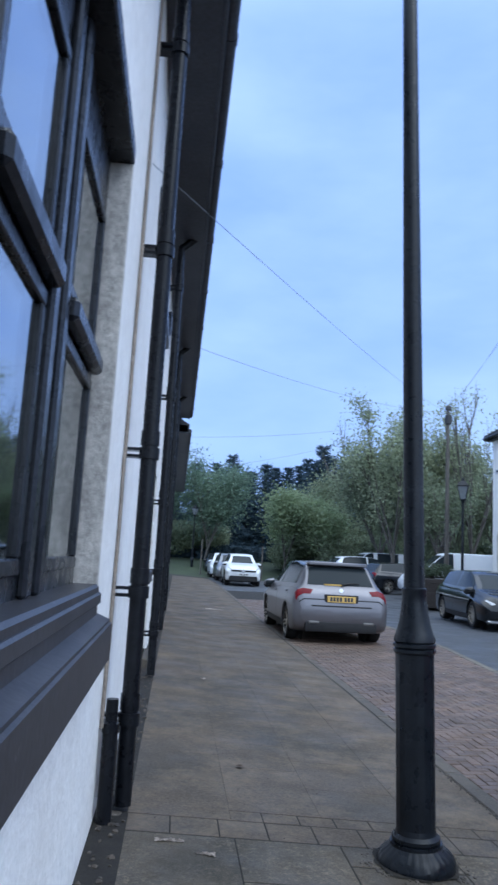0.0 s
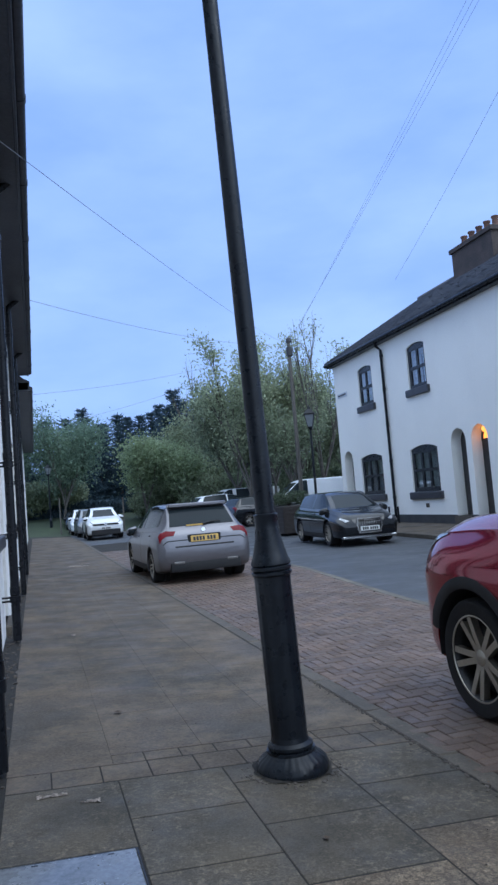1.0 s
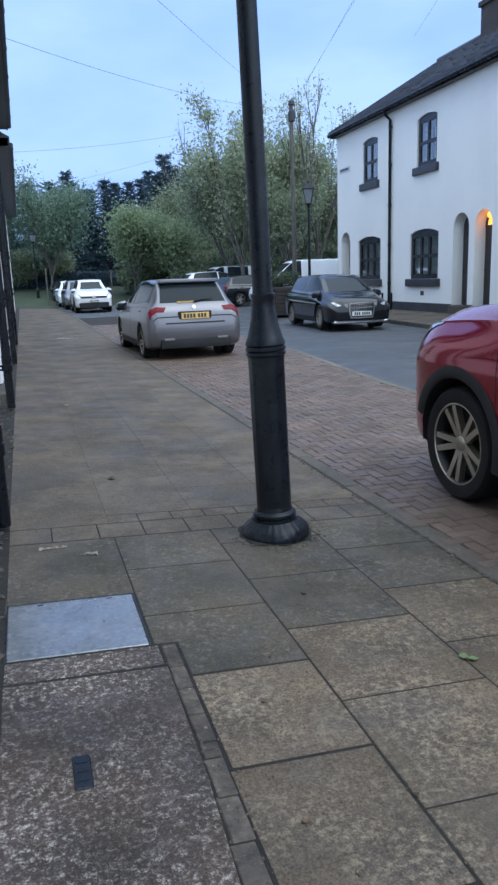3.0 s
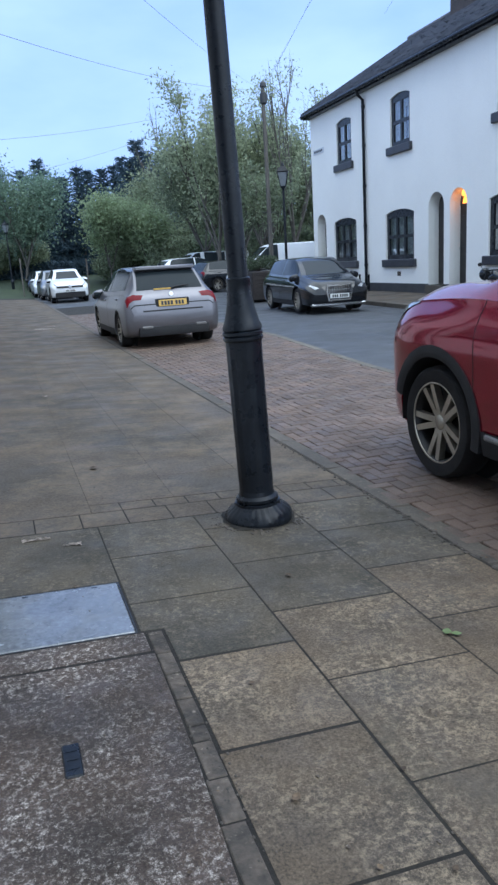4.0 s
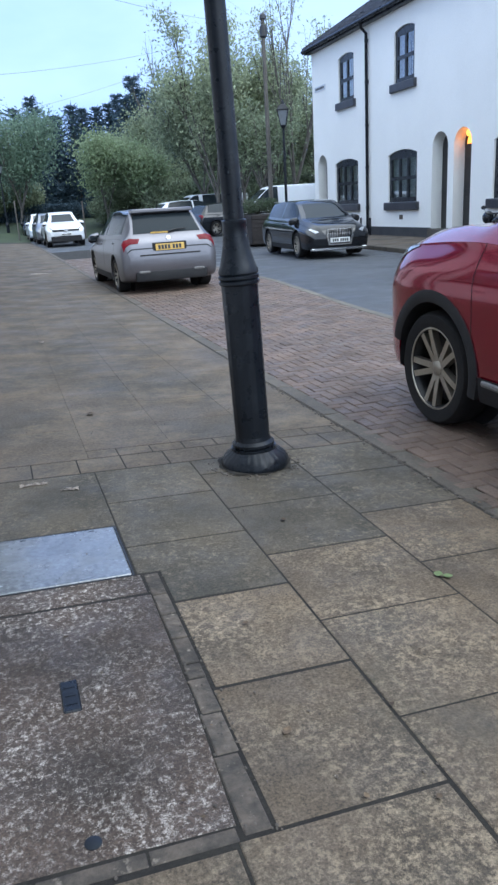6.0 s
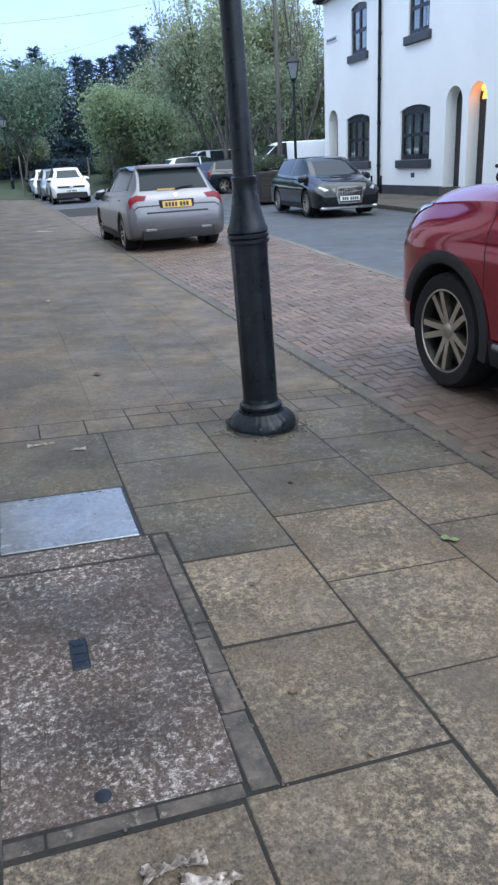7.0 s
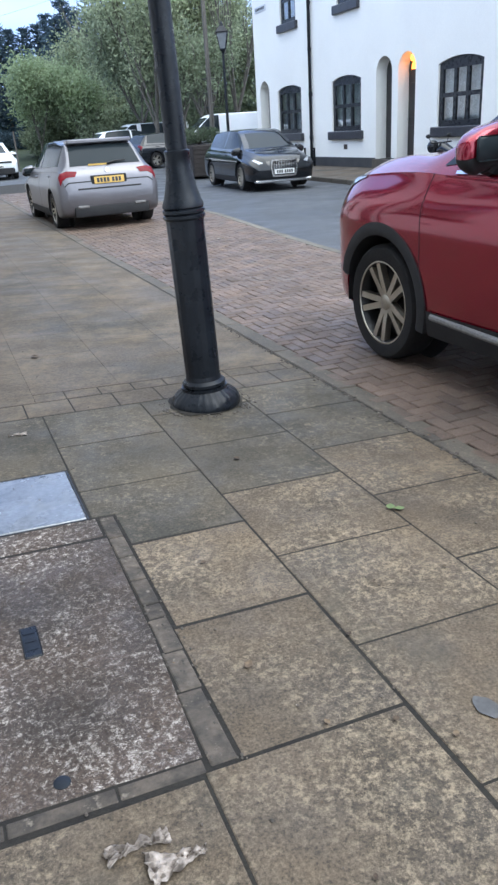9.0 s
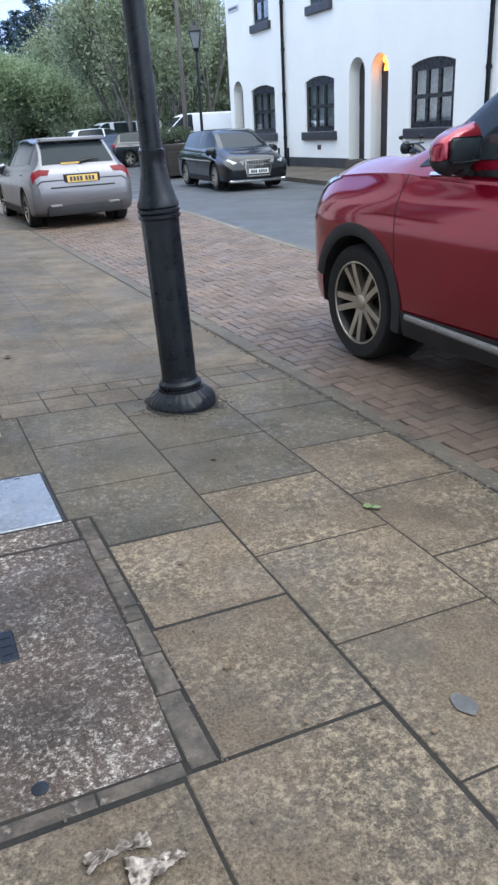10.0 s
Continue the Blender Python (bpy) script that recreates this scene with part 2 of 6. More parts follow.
M["white_plate"] = mat("white_plate", (0.78, 0.78, 0.76), (0.72, 0.72, 0.70), 9, 0.4, fine=0.04)
M["ink"] = mat("plate_ink", (0.02, 0.02, 0.02), (0.03, 0.03, 0.03), 9, 0.5, fine=0.0)
# tree colours down to far_wood carry the distance haze, paler and bluer
M["leaf"] = mat("spring_leaves", (0.190, 0.265, 0.180), (0.140, 0.205, 0.155), 0.35, 0.7, fine=0.2, fscale=8, island=0.3, leafy=0.45)
M["leaf_mid"] = mat("full_leaves", (0.245, 0.285, 0.180), (0.180, 0.220, 0.145), 0.5, 0.7, fine=0.25, fscale=8, island=0.4, leafy=0.45)
M["leaf_bright"] = mat("bright_young_leaves", (0.260, 0.325, 0.180), (0.205, 0.265, 0.160), 0.5, 0.7, fine=0.2, fscale=8, island=0.3, leafy=0.45)
M["leaf_pale"] = mat("young_leaves", (0.37, 0.41, 0.26), (0.29, 0.335, 0.22), 0.5, 0.7, fine=0.2, fscale=8, island=0.3, leafy=0.45)
M["needle"] = mat("hazed_needles", (0.054, 0.090, 0.118), (0.042, 0.072, 0.098), 0.4, 0.8, fine=0.2, fscale=8, island=0.3, leafy=0.25)
M["far_wood"] = mat("hazed_woodland", (0.055, 0.080, 0.078), (0.038, 0.058, 0.060), 0.5, 0.9, bump=1.0, bscale=2.0)
M["hedge_leaf"] = mat("clipped_hedge_leaves", (0.075, 0.100, 0.055), (0.045, 0.065, 0.036), 3, 0.7, fine=0.25, fscale=20, island=0.3, leafy=0.3)
M["bark"] = mat("bark", (0.125, 0.115, 0.100), (0.080, 0.074, 0.066), 5, 0.9, bump=1.5, bscale=20)
M["grass"] = mat("rough_grass", (0.036, 0.052, 0.022), (0.026, 0.038, 0.017), 0.5, 0.9, bump=1.5, bscale=12)
M["wood_pole"] = mat("weathered_pole", (0.12, 0.11, 0.095), (0.085, 0.078, 0.068), 3, 0.85, bump=0.8, bscale=25, stretch=(4, 4, 0.4))
M["cable"] = mat("cable_rubber", (0.03, 0.032, 0.036), (0.04, 0.042, 0.046), 3, 0.6)
M["strip"] = mat("matt_grey_trim", (0.16, 0.155, 0.15), (0.13, 0.125, 0.12), 5, 0.5)
# wire grey is lightened to carry the haze in front of it
M["wire"] = mat("hazed_wire", (0.20, 0.22, 0.25), (0.16, 0.18, 0.21), 3, 0.7)
M["planter"] = mat("dark_timber_wall", (0.040, 0.033, 0.030), (0.028, 0.024, 0.023), 3, 0.85, bump=0.8, bscale=20)
M["litter"] = mat("damp_paper", (0.46, 0.40, 0.35), (0.14, 0.115, 0.095), 45, 0.85, bump=1.0, bscale=40)
M["dry_leaf"] = mat("dry_leaf", (0.060, 0.040, 0.026), (0.12, 0.085, 0.05), 30, 0.8, objrand=0.3)
M["green_leaf"] = mat("fallen_green_leaf", (0.15, 0.20, 0.08), (0.10, 0.14, 0.05), 30, 0.7)
M["sign"] = mat("name_sign", (0.60, 0.62, 0.64), (0.55, 0.57, 0.6), 6, 0.5, fine=0.05)
M["lamp_glass"] = mat("frosted_lamp_glass", (0.20, 0.22, 0.24), (0.15, 0.165, 0.18), 6, 0.3, fine=0.05)
M["porch_glow"] = glow_mat("porch_light", (1.0, 0.34, 0.05), 2.0)
M["marking"] = mat("road_paint", (0.6, 0.6, 0.58), (0.45, 0.45, 0.43), 14, 0.7)


# ---- mesh helpers ----
def finish(ob, smooth=None):
    if smooth is not None:
        for p in ob.data.polygons:
            p.use_smooth = True
        ob.data.set_sharp_from_angle(angle=radians(smooth))
    return ob


def part(name, bm, material, parent=None, label="", smooth=35, m=None):
    me = bpy.data.meshes.new(name)
    bm.normal_update()
    bm.to_mesh(me)
    bm.free()
    me.materials.append(M[material] if isinstance(material, str) else material)
    ob = new(name, me)
    if parent is not None:
        ob.parent = parent
    if m is not None:
        ob.matrix_basis = parent.matrix_world.inverted() @ m if parent is not None else m
    if label:
        ob["label"] = label
    return finish(ob, smooth)


def root(name, m, label, category, group="", kind=""):
    ob = new(name)
    ob.matrix_world = m
    ob.empty_display_size = 0.2
    return tagged(ob, label, category, group, kind)


def box(bm, x0, x1, y0, y1, z0, z1, bevel=0.0, seg=1):
    b = bmesh.new() if bevel else bm
    v = [b.verts.new((x, y, z)) for z in (z0, z1) for y in (y0, y1) for x in (x0, x1)]
    for f in ((0, 2, 3, 1), (4, 5, 7, 6), (0, 1, 5, 4), (1, 3, 7, 5), (3, 2, 6, 7), (2, 0, 4, 6)):
        b.faces.new([v[i] for i in f])
    if bevel:
        bmesh.ops.bevel(b, geom=b.edges[:], offset=bevel, segments=seg, affect="EDGES", profile=0.6)
        merge(bm, b)
    return bm


def merge(bm, other):
    idx = {}
    for v in other.verts:
        idx[v] = bm.verts.new(v.co)
    for f in other.faces:
        bm.faces.new([idx[v] for v in f.verts])
    other.free()


def tube(bm, pts, radii, seg=10, cap=True):
    """A tube through points with a radius at each."""
    pts = [Vector(p) for p in pts]
    if isinstance(radii, (int, float)):
        radii = [radii] * len(pts)
    rings = []
    side = None
    for i, p in enumerate(pts):
        d = (pts[min(i + 1, len(pts) - 1)] - pts[max(i - 1, 0)]).normalized()
        if side is None:
            side = d.orthogonal().normalized()
        side = (side - d * side.dot(d)).normalized()
        up = d.cross(side)
        rings.append([bm.verts.new(p + (side * math.cos(a) + up * math.sin(a)) * radii[i]) for a in (2 * math.pi * j / seg for j in range(seg))])
    for a, b in zip(rings, rings[1:]):
        for j in range(seg):
            bm.faces.new((a[j], a[(j + 1) % seg], b[(j + 1) % seg], b[j]))
    if cap:
        bm.faces.new(rings[0][::-1])
        bm.faces.new(rings[-1])
    return bm


def lathe(bm, profile, seg=32, axis="z", centre=(0, 0, 0), flute=None, caps=True):
    """Turns (radius, height) pairs round an axis."""
    rings = []
    c = Vector(centre)
    for r, h in profile:
        ring = []
        for j in range(seg):
            a = 2 * math.pi * j / seg
            rr = r * (flute(a, h) if flute else 1.0)
            u, v = rr * math.cos(a), rr * math.sin(a)
            p = (u, v, h) if axis == "z" else (h, u, v)
            ring.append(bm.verts.new(c + Vector(p)))
        rings.append(ring)
    for a, b in zip(rings, rings[1:]):
        for j in range(seg):
            bm.faces.new((a[j], a[(j + 1) % seg], b[(j + 1) % seg], b[j]))
    if caps:
        bm.faces.new(rings[0][::-1])
        bm.faces.new(rings[-1])
    return bm


def arch_loop(x0, x1, z0, z1, rise, n=10):
    """An opening's outline with a curved head: counter-clockwise points (x, z)."""
    pts = [(x0, z0), (x1, z0)]
    w = (x1 - x0) / 2
    if rise <= 0:
        return pts + [(x1, z1), (x0, z1)]
    R = (w * w + rise * rise) / (2 * rise)
    cx, cz = (x0 + x1) / 2, z1 - R
    a = math.asin(min(1.0, w / R))
    if rise > w * 0.999:
        a = math.pi / 2
    return pts + [(cx + R * math.sin(a * (1 - 2 * i / n)), cz + R * math.cos(a * (1 - 2 * i / n))) for i in range(n + 1)]


def pierced(bm, outer, holes, y0, y1):
    """A wall in the x-z plane, from y0 to y1, with holes right through it."""
    for y, flip in ((y0, False), (y1, True)):
        b = bmesh.new()
        for loop in (outer, *holes):
            vs = [b.verts.new((x, y, z)) for x, z in loop]
            for i in range(len(vs)):
                b.edges.new((vs[i], vs[(i + 1) % len(vs)]))
        bmesh.ops.triangle_fill(b, use_beauty=True, use_dissolve=False, edges=b.edges[:])
        b.normal_update()
        want = -1 if y == min(y0, y1) else 1
        for f in b.faces:
            if f.normal.y * want < 0:
                f.normal_flip()
        merge(bm, b)
    for n, loop in enumerate((outer, *holes)):
        a = [bm.verts.new((x, y0, z)) for x, z in loop]
        c = [bm.verts.new((x, y1, z)) for x, z in loop]
        for i in range(len(a)):
            j = (i + 1) % len(a)
            bm.faces.new((a[i], a[j], c[j], c[i]) if n == 0 else (a[j], a[i], c[i], c[j]))
    return bm


def bar_window(parent, x0, x1, z0, z1, rise, y, cols, rows, fr=0.09, bar=0.05, depth=0.07, split=None, curtain=True, dirn=1):
    """A framed window in the x-z plane under its wall: frame with bars, panes, a curtain and a dim room behind."""
    win = new("window")
    win.parent = parent
    outer = arch_loop(x0, x1, z0, z1, rise)
    xs = [x0 + fr + (x1 - x0 - 2 * fr) * i / cols for i in range(cols + 1)]
    top = z1 - max(rise, 0) - fr * 0.9
    zs = [z0 + fr] + ([split] if split else [z0 + fr + (top - z0 - fr) * i / rows for i in range(1, rows)]) + [top]
    holes = []
    for i in range(cols):
        for j in range(len(zs) - 1):
            g = bar / 2
            holes.append([(xs[i] + (g if i else 0), zs[j] + (g if j else 0)), (xs[i + 1] - (g if i < cols - 1 else 0), zs[j] + (g if j else 0)),
                          (xs[i + 1] - (g if i < cols - 1 else 0), zs[j + 1] - (g if j < len(zs) - 2 else 0)), (xs[i] + (g if i else 0), zs[j + 1] - (g if j < len(zs) - 2 else 0))])
    f = pierced(bmesh.new(), outer, holes, y, y + depth * dirn)
    part("window_frame", f, "frame", win, "dark painted window frame", smooth=None)
    for h in holes:
        b = bmesh.new()
        box(b, h[0][0] - 0.01, h[1][0] + 0.01, y + depth * 0.5 * dirn - 0.003, y + depth * 0.5 * dirn + 0.003, h[0][1] - 0.01, h[2][1] + 0.01)
        p = part("pane", b, "glass", win, smooth=None)
        p.visible_shadow = False
    if curtain:
        b = bmesh.new()
        nn = 36
        for side in (0, 1):
            a0, a1 = (x0, x0 + (x1 - x0) * 0.46) if side == 0 else (x0 + (x1 - x0) * 0.56, x1)
            lo, hi = [], []
            for i in range(nn + 1):
                xx = a0 + (a1 - a0) * i / nn
                yy = y + dirn * (depth + 0.12 + 0.025 * math.sin(i * 1.5))
                lo.append(b.verts.new((xx, yy, z0)))
                hi.append(b.verts.new((xx, yy, z1)))
            for i in range(nn):
                b.faces.new((lo[i], lo[i + 1], hi[i + 1], hi[i]))
        part("curtain", b, "curtain", win, "pale net curtains behind the glass")
    return win


# ---- ground ----
# the near footway falls 1 in 20 from the terrace to the bay's edge
TILT = Matrix.Translation((1.9, 0, 0)) @ Matrix.Rotation(math.atan(0.05), 4, "Y") @ Matrix.Translation((-1.9, 0, 0))
# the near terrace is set out on its plan and then built at this size
SET = Matrix.Translation((-0.135, 0.398, 1.467)) @ Matrix.Diagonal((0.925, 0.925, 0.925, 1)) @ Matrix.Translation((0.135, -0.398, -1.467))


def on_footway(ob):
    ob.matrix_world = TILT @ ob.matrix_world
    return ob


def sheet(name, pts, z, material, label, category):
    b = bmesh.new()
    b.faces.new([b.verts.new((x, y, z)) for x, y in pts])
    return tagged(part(name, b, material, smooth=None), label, category, kind="structure")


def strip_mesh(cols, ys, zf):
    b = bmesh.new()
    grid = [[b.verts.new((x, y, zf(x, y))) for x in cols] for y in ys]
    for i in range(len(ys) - 1):
        for j in range(len(cols) - 1):
            b.faces.new((grid[i][j], grid[i][j + 1], grid[i + 1][j + 1], grid[i + 1][j]))
    return b


def far_rise(x, y):
    """The park behind the junction lies a little higher than the street."""
    k = min(max((y - 46) / 22, 0), 1)
    return -0.04 + 1.5 * k * k * (3 - 2 * k)


ys = [-400, -60, -20] + list(range(-10, 90, 4)) + [120, 400, 1500]
xs = [-900, -200, -60, -30, -12, -4, 0, 4, 8, 12, 16, 24, 34, 50, 90, 200, 900]
tagged(part("ground", strip_mesh(xs, ys, lambda x, y: far_rise(x, y) - 0.06), "grass", smooth=60), "rough green grass behind the street and under the trees", "ground", kind="structure")
tagged(part("road", strip_mesh([-0.2, 2, 4.25, 7, 10.2, 13.5, 20, 34], [-30, -10, 0, 10, 20, 30, 40, 47], lambda x, y: -0.03), "asphalt", smooth=60),
       "dark grey worn asphalt street between the kerbs", "road", kind="structure")

pavement = tagged(sheet("pavement", [(-0.5, -12), (1.9, -12), (1.9, 46), (-0.5, 46)], -0.0016, "joint", "near footway bed of dark dirt under concrete paving slabs", "pavement"))
pavement.matrix_world = TILT
pavement_far = root("pavement", Matrix(), "raised concrete footway before the white terrace", "pavement", kind="structure")

KERB_R = [(9.0, -30), (9.2, 0), (9.43, 12.8), (10.05, 20), (10.9, 28), (11.9, 36), (14.5, 38.2), (34, 38.6)]


def kerb_x(y):
    for (x0, y0), (x1, y1) in zip(KERB_R, KERB_R[1:]):
        if y0 <= y <= y1:
            return x0 + (x1 - x0) * (y - y0) / (y1 - y0)
    return KERB_R[-1][0]


b = bmesh.new()
yy = [-30, -15, 0, 6, 12.8, 16, 20, 24, 28, 32, 36]
grid = [[b.verts.new(p) for p in ((kerb_x(y) + 0.12, y, 0.085), (max(12.4, kerb_x(y) + 0.5), y, 0.16), (30, y, 0.18))] for y in yy]
for i in range(len(yy) - 1):
    for j in range(2):
        b.faces.new((grid[i][j], grid[i][j + 1], grid[i + 1][j + 1], grid[i + 1][j]))
part("paving", b, "slab_far", pavement_far)
y = -6.0
while y < 35:
    b = bmesh.new()
    box(b, -0.065, 0.065, 0.004, 0.904, -0.06, 0.09, 0.015)
    ang = math.degrees(math.atan2(kerb_x(y + 0.91) - kerb_x(y), 0.91))
    k = part("kerb_stone", b, "kerb", pavement_far, smooth=None, m=pose(kerb_x(y) + 0.065, y, 0, 0, 0, -ang))
    y += 0.91

# ---- near terrace (its wall stands along x = -0.49) ----
WX = -0.49
terrace = root("terrace_house", Matrix(), "white rendered terrace with black downpipes and dark windows", "house", kind="structure")
# local x runs along the street: world y = local x; the wall's face looks to +x
TM = Matrix(((0, -1, 0, WX), (1, 0, 0, 0), (0, 0, 1, 0), (0, 0, 0, 1)))
wins = [(1.05, 3.93, 1.29, 3.43), (7.6, 9.0, 1.25, 3.1), (12.6, 14.0, 1.25, 3.1), (17.3, 18.7, 1.25, 3.1), (7.7, 8.9, 4.0, 5.1), (12.7, 13.9, 4.0, 5.1), (17.4, 18.6, 4.0, 5.1)]
doors = [(10.0, 10.95, 0.12, 2.5), (15.1, 16.05, 0.12, 2.5), (20.0, 20.95, 0.12, 2.5)]
b = pierced(bmesh.new(), [(-14, -0.05), (22.3, -0.05), (22.3, 5.75), (-14, 5.75)],
            [[(a, c), (d, c), (d, e), (a, e)] for a, d, c, e in wins] + [[(a, c), (d, c), (d, e), (a, e)] for a, d, c, e in doors], 0.0, 0.30)
part("wall", b, "old_render", terrace, "rough white painted render", smooth=None, m=TM)
b = pierced(bmesh.new(), [(22.3, -0.05), (44, -0.05), (44, 5.2), (22.3, 5.2)], [[(24, 1.2), (25.3, 1.2), (25.3, 2.9), (24, 2.9)], [(29, 1.2), (30.3, 1.2), (30.3, 2.9), (29, 2.9)]], 0.03, 0.30)
part("wall", b, "old_render", terrace, "rough white painted render", smooth=None, m=TM)
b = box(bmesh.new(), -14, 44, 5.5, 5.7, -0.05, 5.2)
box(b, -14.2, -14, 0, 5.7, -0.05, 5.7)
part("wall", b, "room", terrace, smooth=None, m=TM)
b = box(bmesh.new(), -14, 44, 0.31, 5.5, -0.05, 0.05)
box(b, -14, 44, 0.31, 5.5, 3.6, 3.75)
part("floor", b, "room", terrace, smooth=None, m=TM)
# bare inner edge of the near window's opening
b = box(bmesh.new(), 3.905, 3.932, 0.002, 0.2, 1.29, 3.40, 0.004)
part("reveal", b, "reveal", terrace, "bare grey plaster reveal", smooth=None, m=TM)
b = box(bmesh.new(), 1.05, 3.93, -0.004, 0.2, 3.40, 3.50, 0.01)
part("lintel", b, "frame", terrace, "dark painted lintel", smooth=None, m=TM)
# roof, soffit and gutter
b = bmesh.new()
for y0, y1, ze in ((-14, 22.0, 5.42), (22.2, 44, 5.0)):
    box(b, y0, y1, -0.44, 0.02, ze, ze + 0.05, 0.01)
    box(b, y0, y1, -0.46, -0.42, ze - 0.02, ze + 0.22, 0.008)
part("soffit", b, "eaves", terrace, "black painted eaves board", smooth=None, m=TM)
b = bmesh.new()
for y0, y1, ze in ((-14, 22.0, 5.5), (22.2, 44, 5.08)):
    tube(b, [(y0, -0.49, ze), (y1, -0.49, ze)], 0.058, 12)
    y = y0 + 0.6
    while y < y1:
        tube(b, [(y, -0.49, ze), (y + 0.09, -0.49, ze)], 0.066, 12)
        y += 1.9
part("gutter", b, "eaves", terrace, "black round gutter", smooth=40, m=TM)
b = bmesh.new()
for y0, y1, ze, wz in ((-14, 22.1, 5.66, 8.2), (22.1, 44, 5.24, 7.7)):
    n = 14
    for i in range(n):
        t0, t1 = i / n, (i + 1) / n
        ya, yb = -0.47 + 3.4 * t0, -0.47 + 3.4 * t1 + 0.06
        za, zb = ze + (wz - ze) * t0, ze + (wz - ze) * t1
        v = [b.verts.new(p) for p in ((y0, ya, za + 0.03), (y1, ya, za + 0.03), (y1, yb, zb + 0.012), (y0, yb, zb + 0.012), (y0, ya, za), (y1, ya, za))]
        b.faces.new((v[0], v[1], v[2], v[3]))
        b.faces.new((v[4], v[5], v[1], v[0]))
    v = [b.verts.new(p) for p in ((y0, 2.93, wz), (y1, 2.93, wz), (y1, 6.2, ze), (y0, 6.2, ze))]
    b.faces.new(v)
    for yq in (y0, y1):
        b.faces.new([b.verts.new(p) for p in ((yq, -0.47, ze), (yq, 2.93, wz), (yq, 6.2, ze))])
part("roof", b, "slate", terrace, "dark slate roof", smooth=None, m=TM)
for a, d, c, e in wins[1:]:
    w = bar_window(terrace, a, d, c, e, 0, 0.07, 2, 2)
    w.matrix_world = TM
    b = box(bmesh.new(), a - 0.08, d + 0.08, -0.09, 0.1, c - 0.14, c, 0.012)
    part("window_sill", b, "sill", w, smooth=None)
for a, d, c, e in doors:
    b = box(bmesh.new(), a, d, 0.14, 0.2, c, e, 0.005)
    for zz in (c + 0.2, c + 1.2):
        for xx in (a + 0.12, (a + d) / 2 + 0.05):
            box(b, xx, xx + 0.3, 0.12, 0.15, zz, zz + 0.75, 0.02)
    part("door", b, "door", terrace, "dark panelled street door", smooth=None, m=TM)
    b = box(bmesh.new(), a - 0.05, d + 0.05, -0.12, 0.16, -0.05, 0.12, 0.015)
    part("doorstep", b, "kerb", terrace, smooth=None, m=TM)

# near window: deep dark frame of three lights with a transom, opening vents and moulded bars
bw = new("window")
bw.parent = terrace
bw.matrix_world = TM
X0, X1, Z0, Z1 = 1.05, 3.905, 1.30, 3.40
lights = [(1.13, 1.78), (1.92, 2.62), (3.02, 3.82)]
rows_z = [(1.40, 2.22), (2.42, 3.05)]
holes = [[(a, c), (d, c), (d, e), (a, e)] for a, d in lights for c, e in rows_z]
part("window_frame", pierced(bmesh.new(), [(X0, Z0), (X1, Z0), (X1, Z1), (X0, Z1)], holes, 0.115, 0.19), "frame", bw, "dark brown-black painted timber frame", smooth=None)
b = bmesh.new()
for a, d in lights:
    for c, e in rows_z:
        for q in ((a - 0.03, d + 0.03, c - 0.03, c + 0.022), (a - 0.03, d + 0.03, e - 0.022, e + 0.03)):
            box(b, q[0], q[1], 0.103, 0.13, q[2], q[3], 0.006)
        for q in ((a - 0.03, a + 0.022), (d - 0.022, d + 0.03)):
            box(b, q[0], q[1], 0.103, 0.13, c + 0.022, e - 0.022, 0.006)
part("glazing_bead", b, "frame", bw, smooth=None)
for x, hw_ in ((1.85, 0.03), (2.72, 0.045), (2.92, 0.045)):
    part("mullion", box(bmesh.new(), x - hw_, x + hw_, 0.085, 0.12, Z0, Z1, 0.012), "frame", bw, smooth=None)
for a, d in ((1.08, 1.82), (1.9, 2.68), (2.98, 3.84)):
    part("transom", box(bmesh.new(), a, d, 0.055, 0.12, 2.27, 2.36, 0.018), "frame", bw, smooth=None)
for a, d in lights:
    for c, e in rows_z:
        for yg in (0.121, 0.141):
            p = part("pane", box(bmesh.new(), a - 0.01, d + 0.01, yg, yg + 0.006, c - 0.01, e + 0.01), "glass", bw, smooth=None)
            p.visible_shadow = False
b = box(bmesh.new(), 0.95, 3.90, -0.008, 0.17, 1.13, 1.30, 0.012)
box(b, 1.0, 3.895, -0.022, 0.06, 1.21, 1.265, 0.008)
part("inner_sill", b, "sill", bw, "dark painted timber cill with chipped edge", smooth=None)
b = bmesh.new()
v = [b.verts.new(p) for p in ((0.8, -0.075, 0.945), (3.97, -0.075, 0.945), (3.97, -0.075, 1.135), (0.8, -0.075, 1.135), (0.8, 0.1, 0.945), (3.97, 0.1, 0.945), (3.97, 0.1, 1.205), (0.8, 0.1, 1.205))]
for f in ((0, 1, 2, 3), (5, 4, 7, 6), (4, 0, 3, 7), (1, 5, 6, 2), (3, 2, 6, 7), (4, 5, 1, 0)):
    b.faces.new([v[i] for i in f])
bmesh.ops.bevel(b, geom=b.edges[:], offset=0.012, segments=2, affect="EDGES")
part("window_sill", b, "sill", bw, "thick dark grey painted stone sill with specks", smooth=None)
terrace.matrix_world = SET


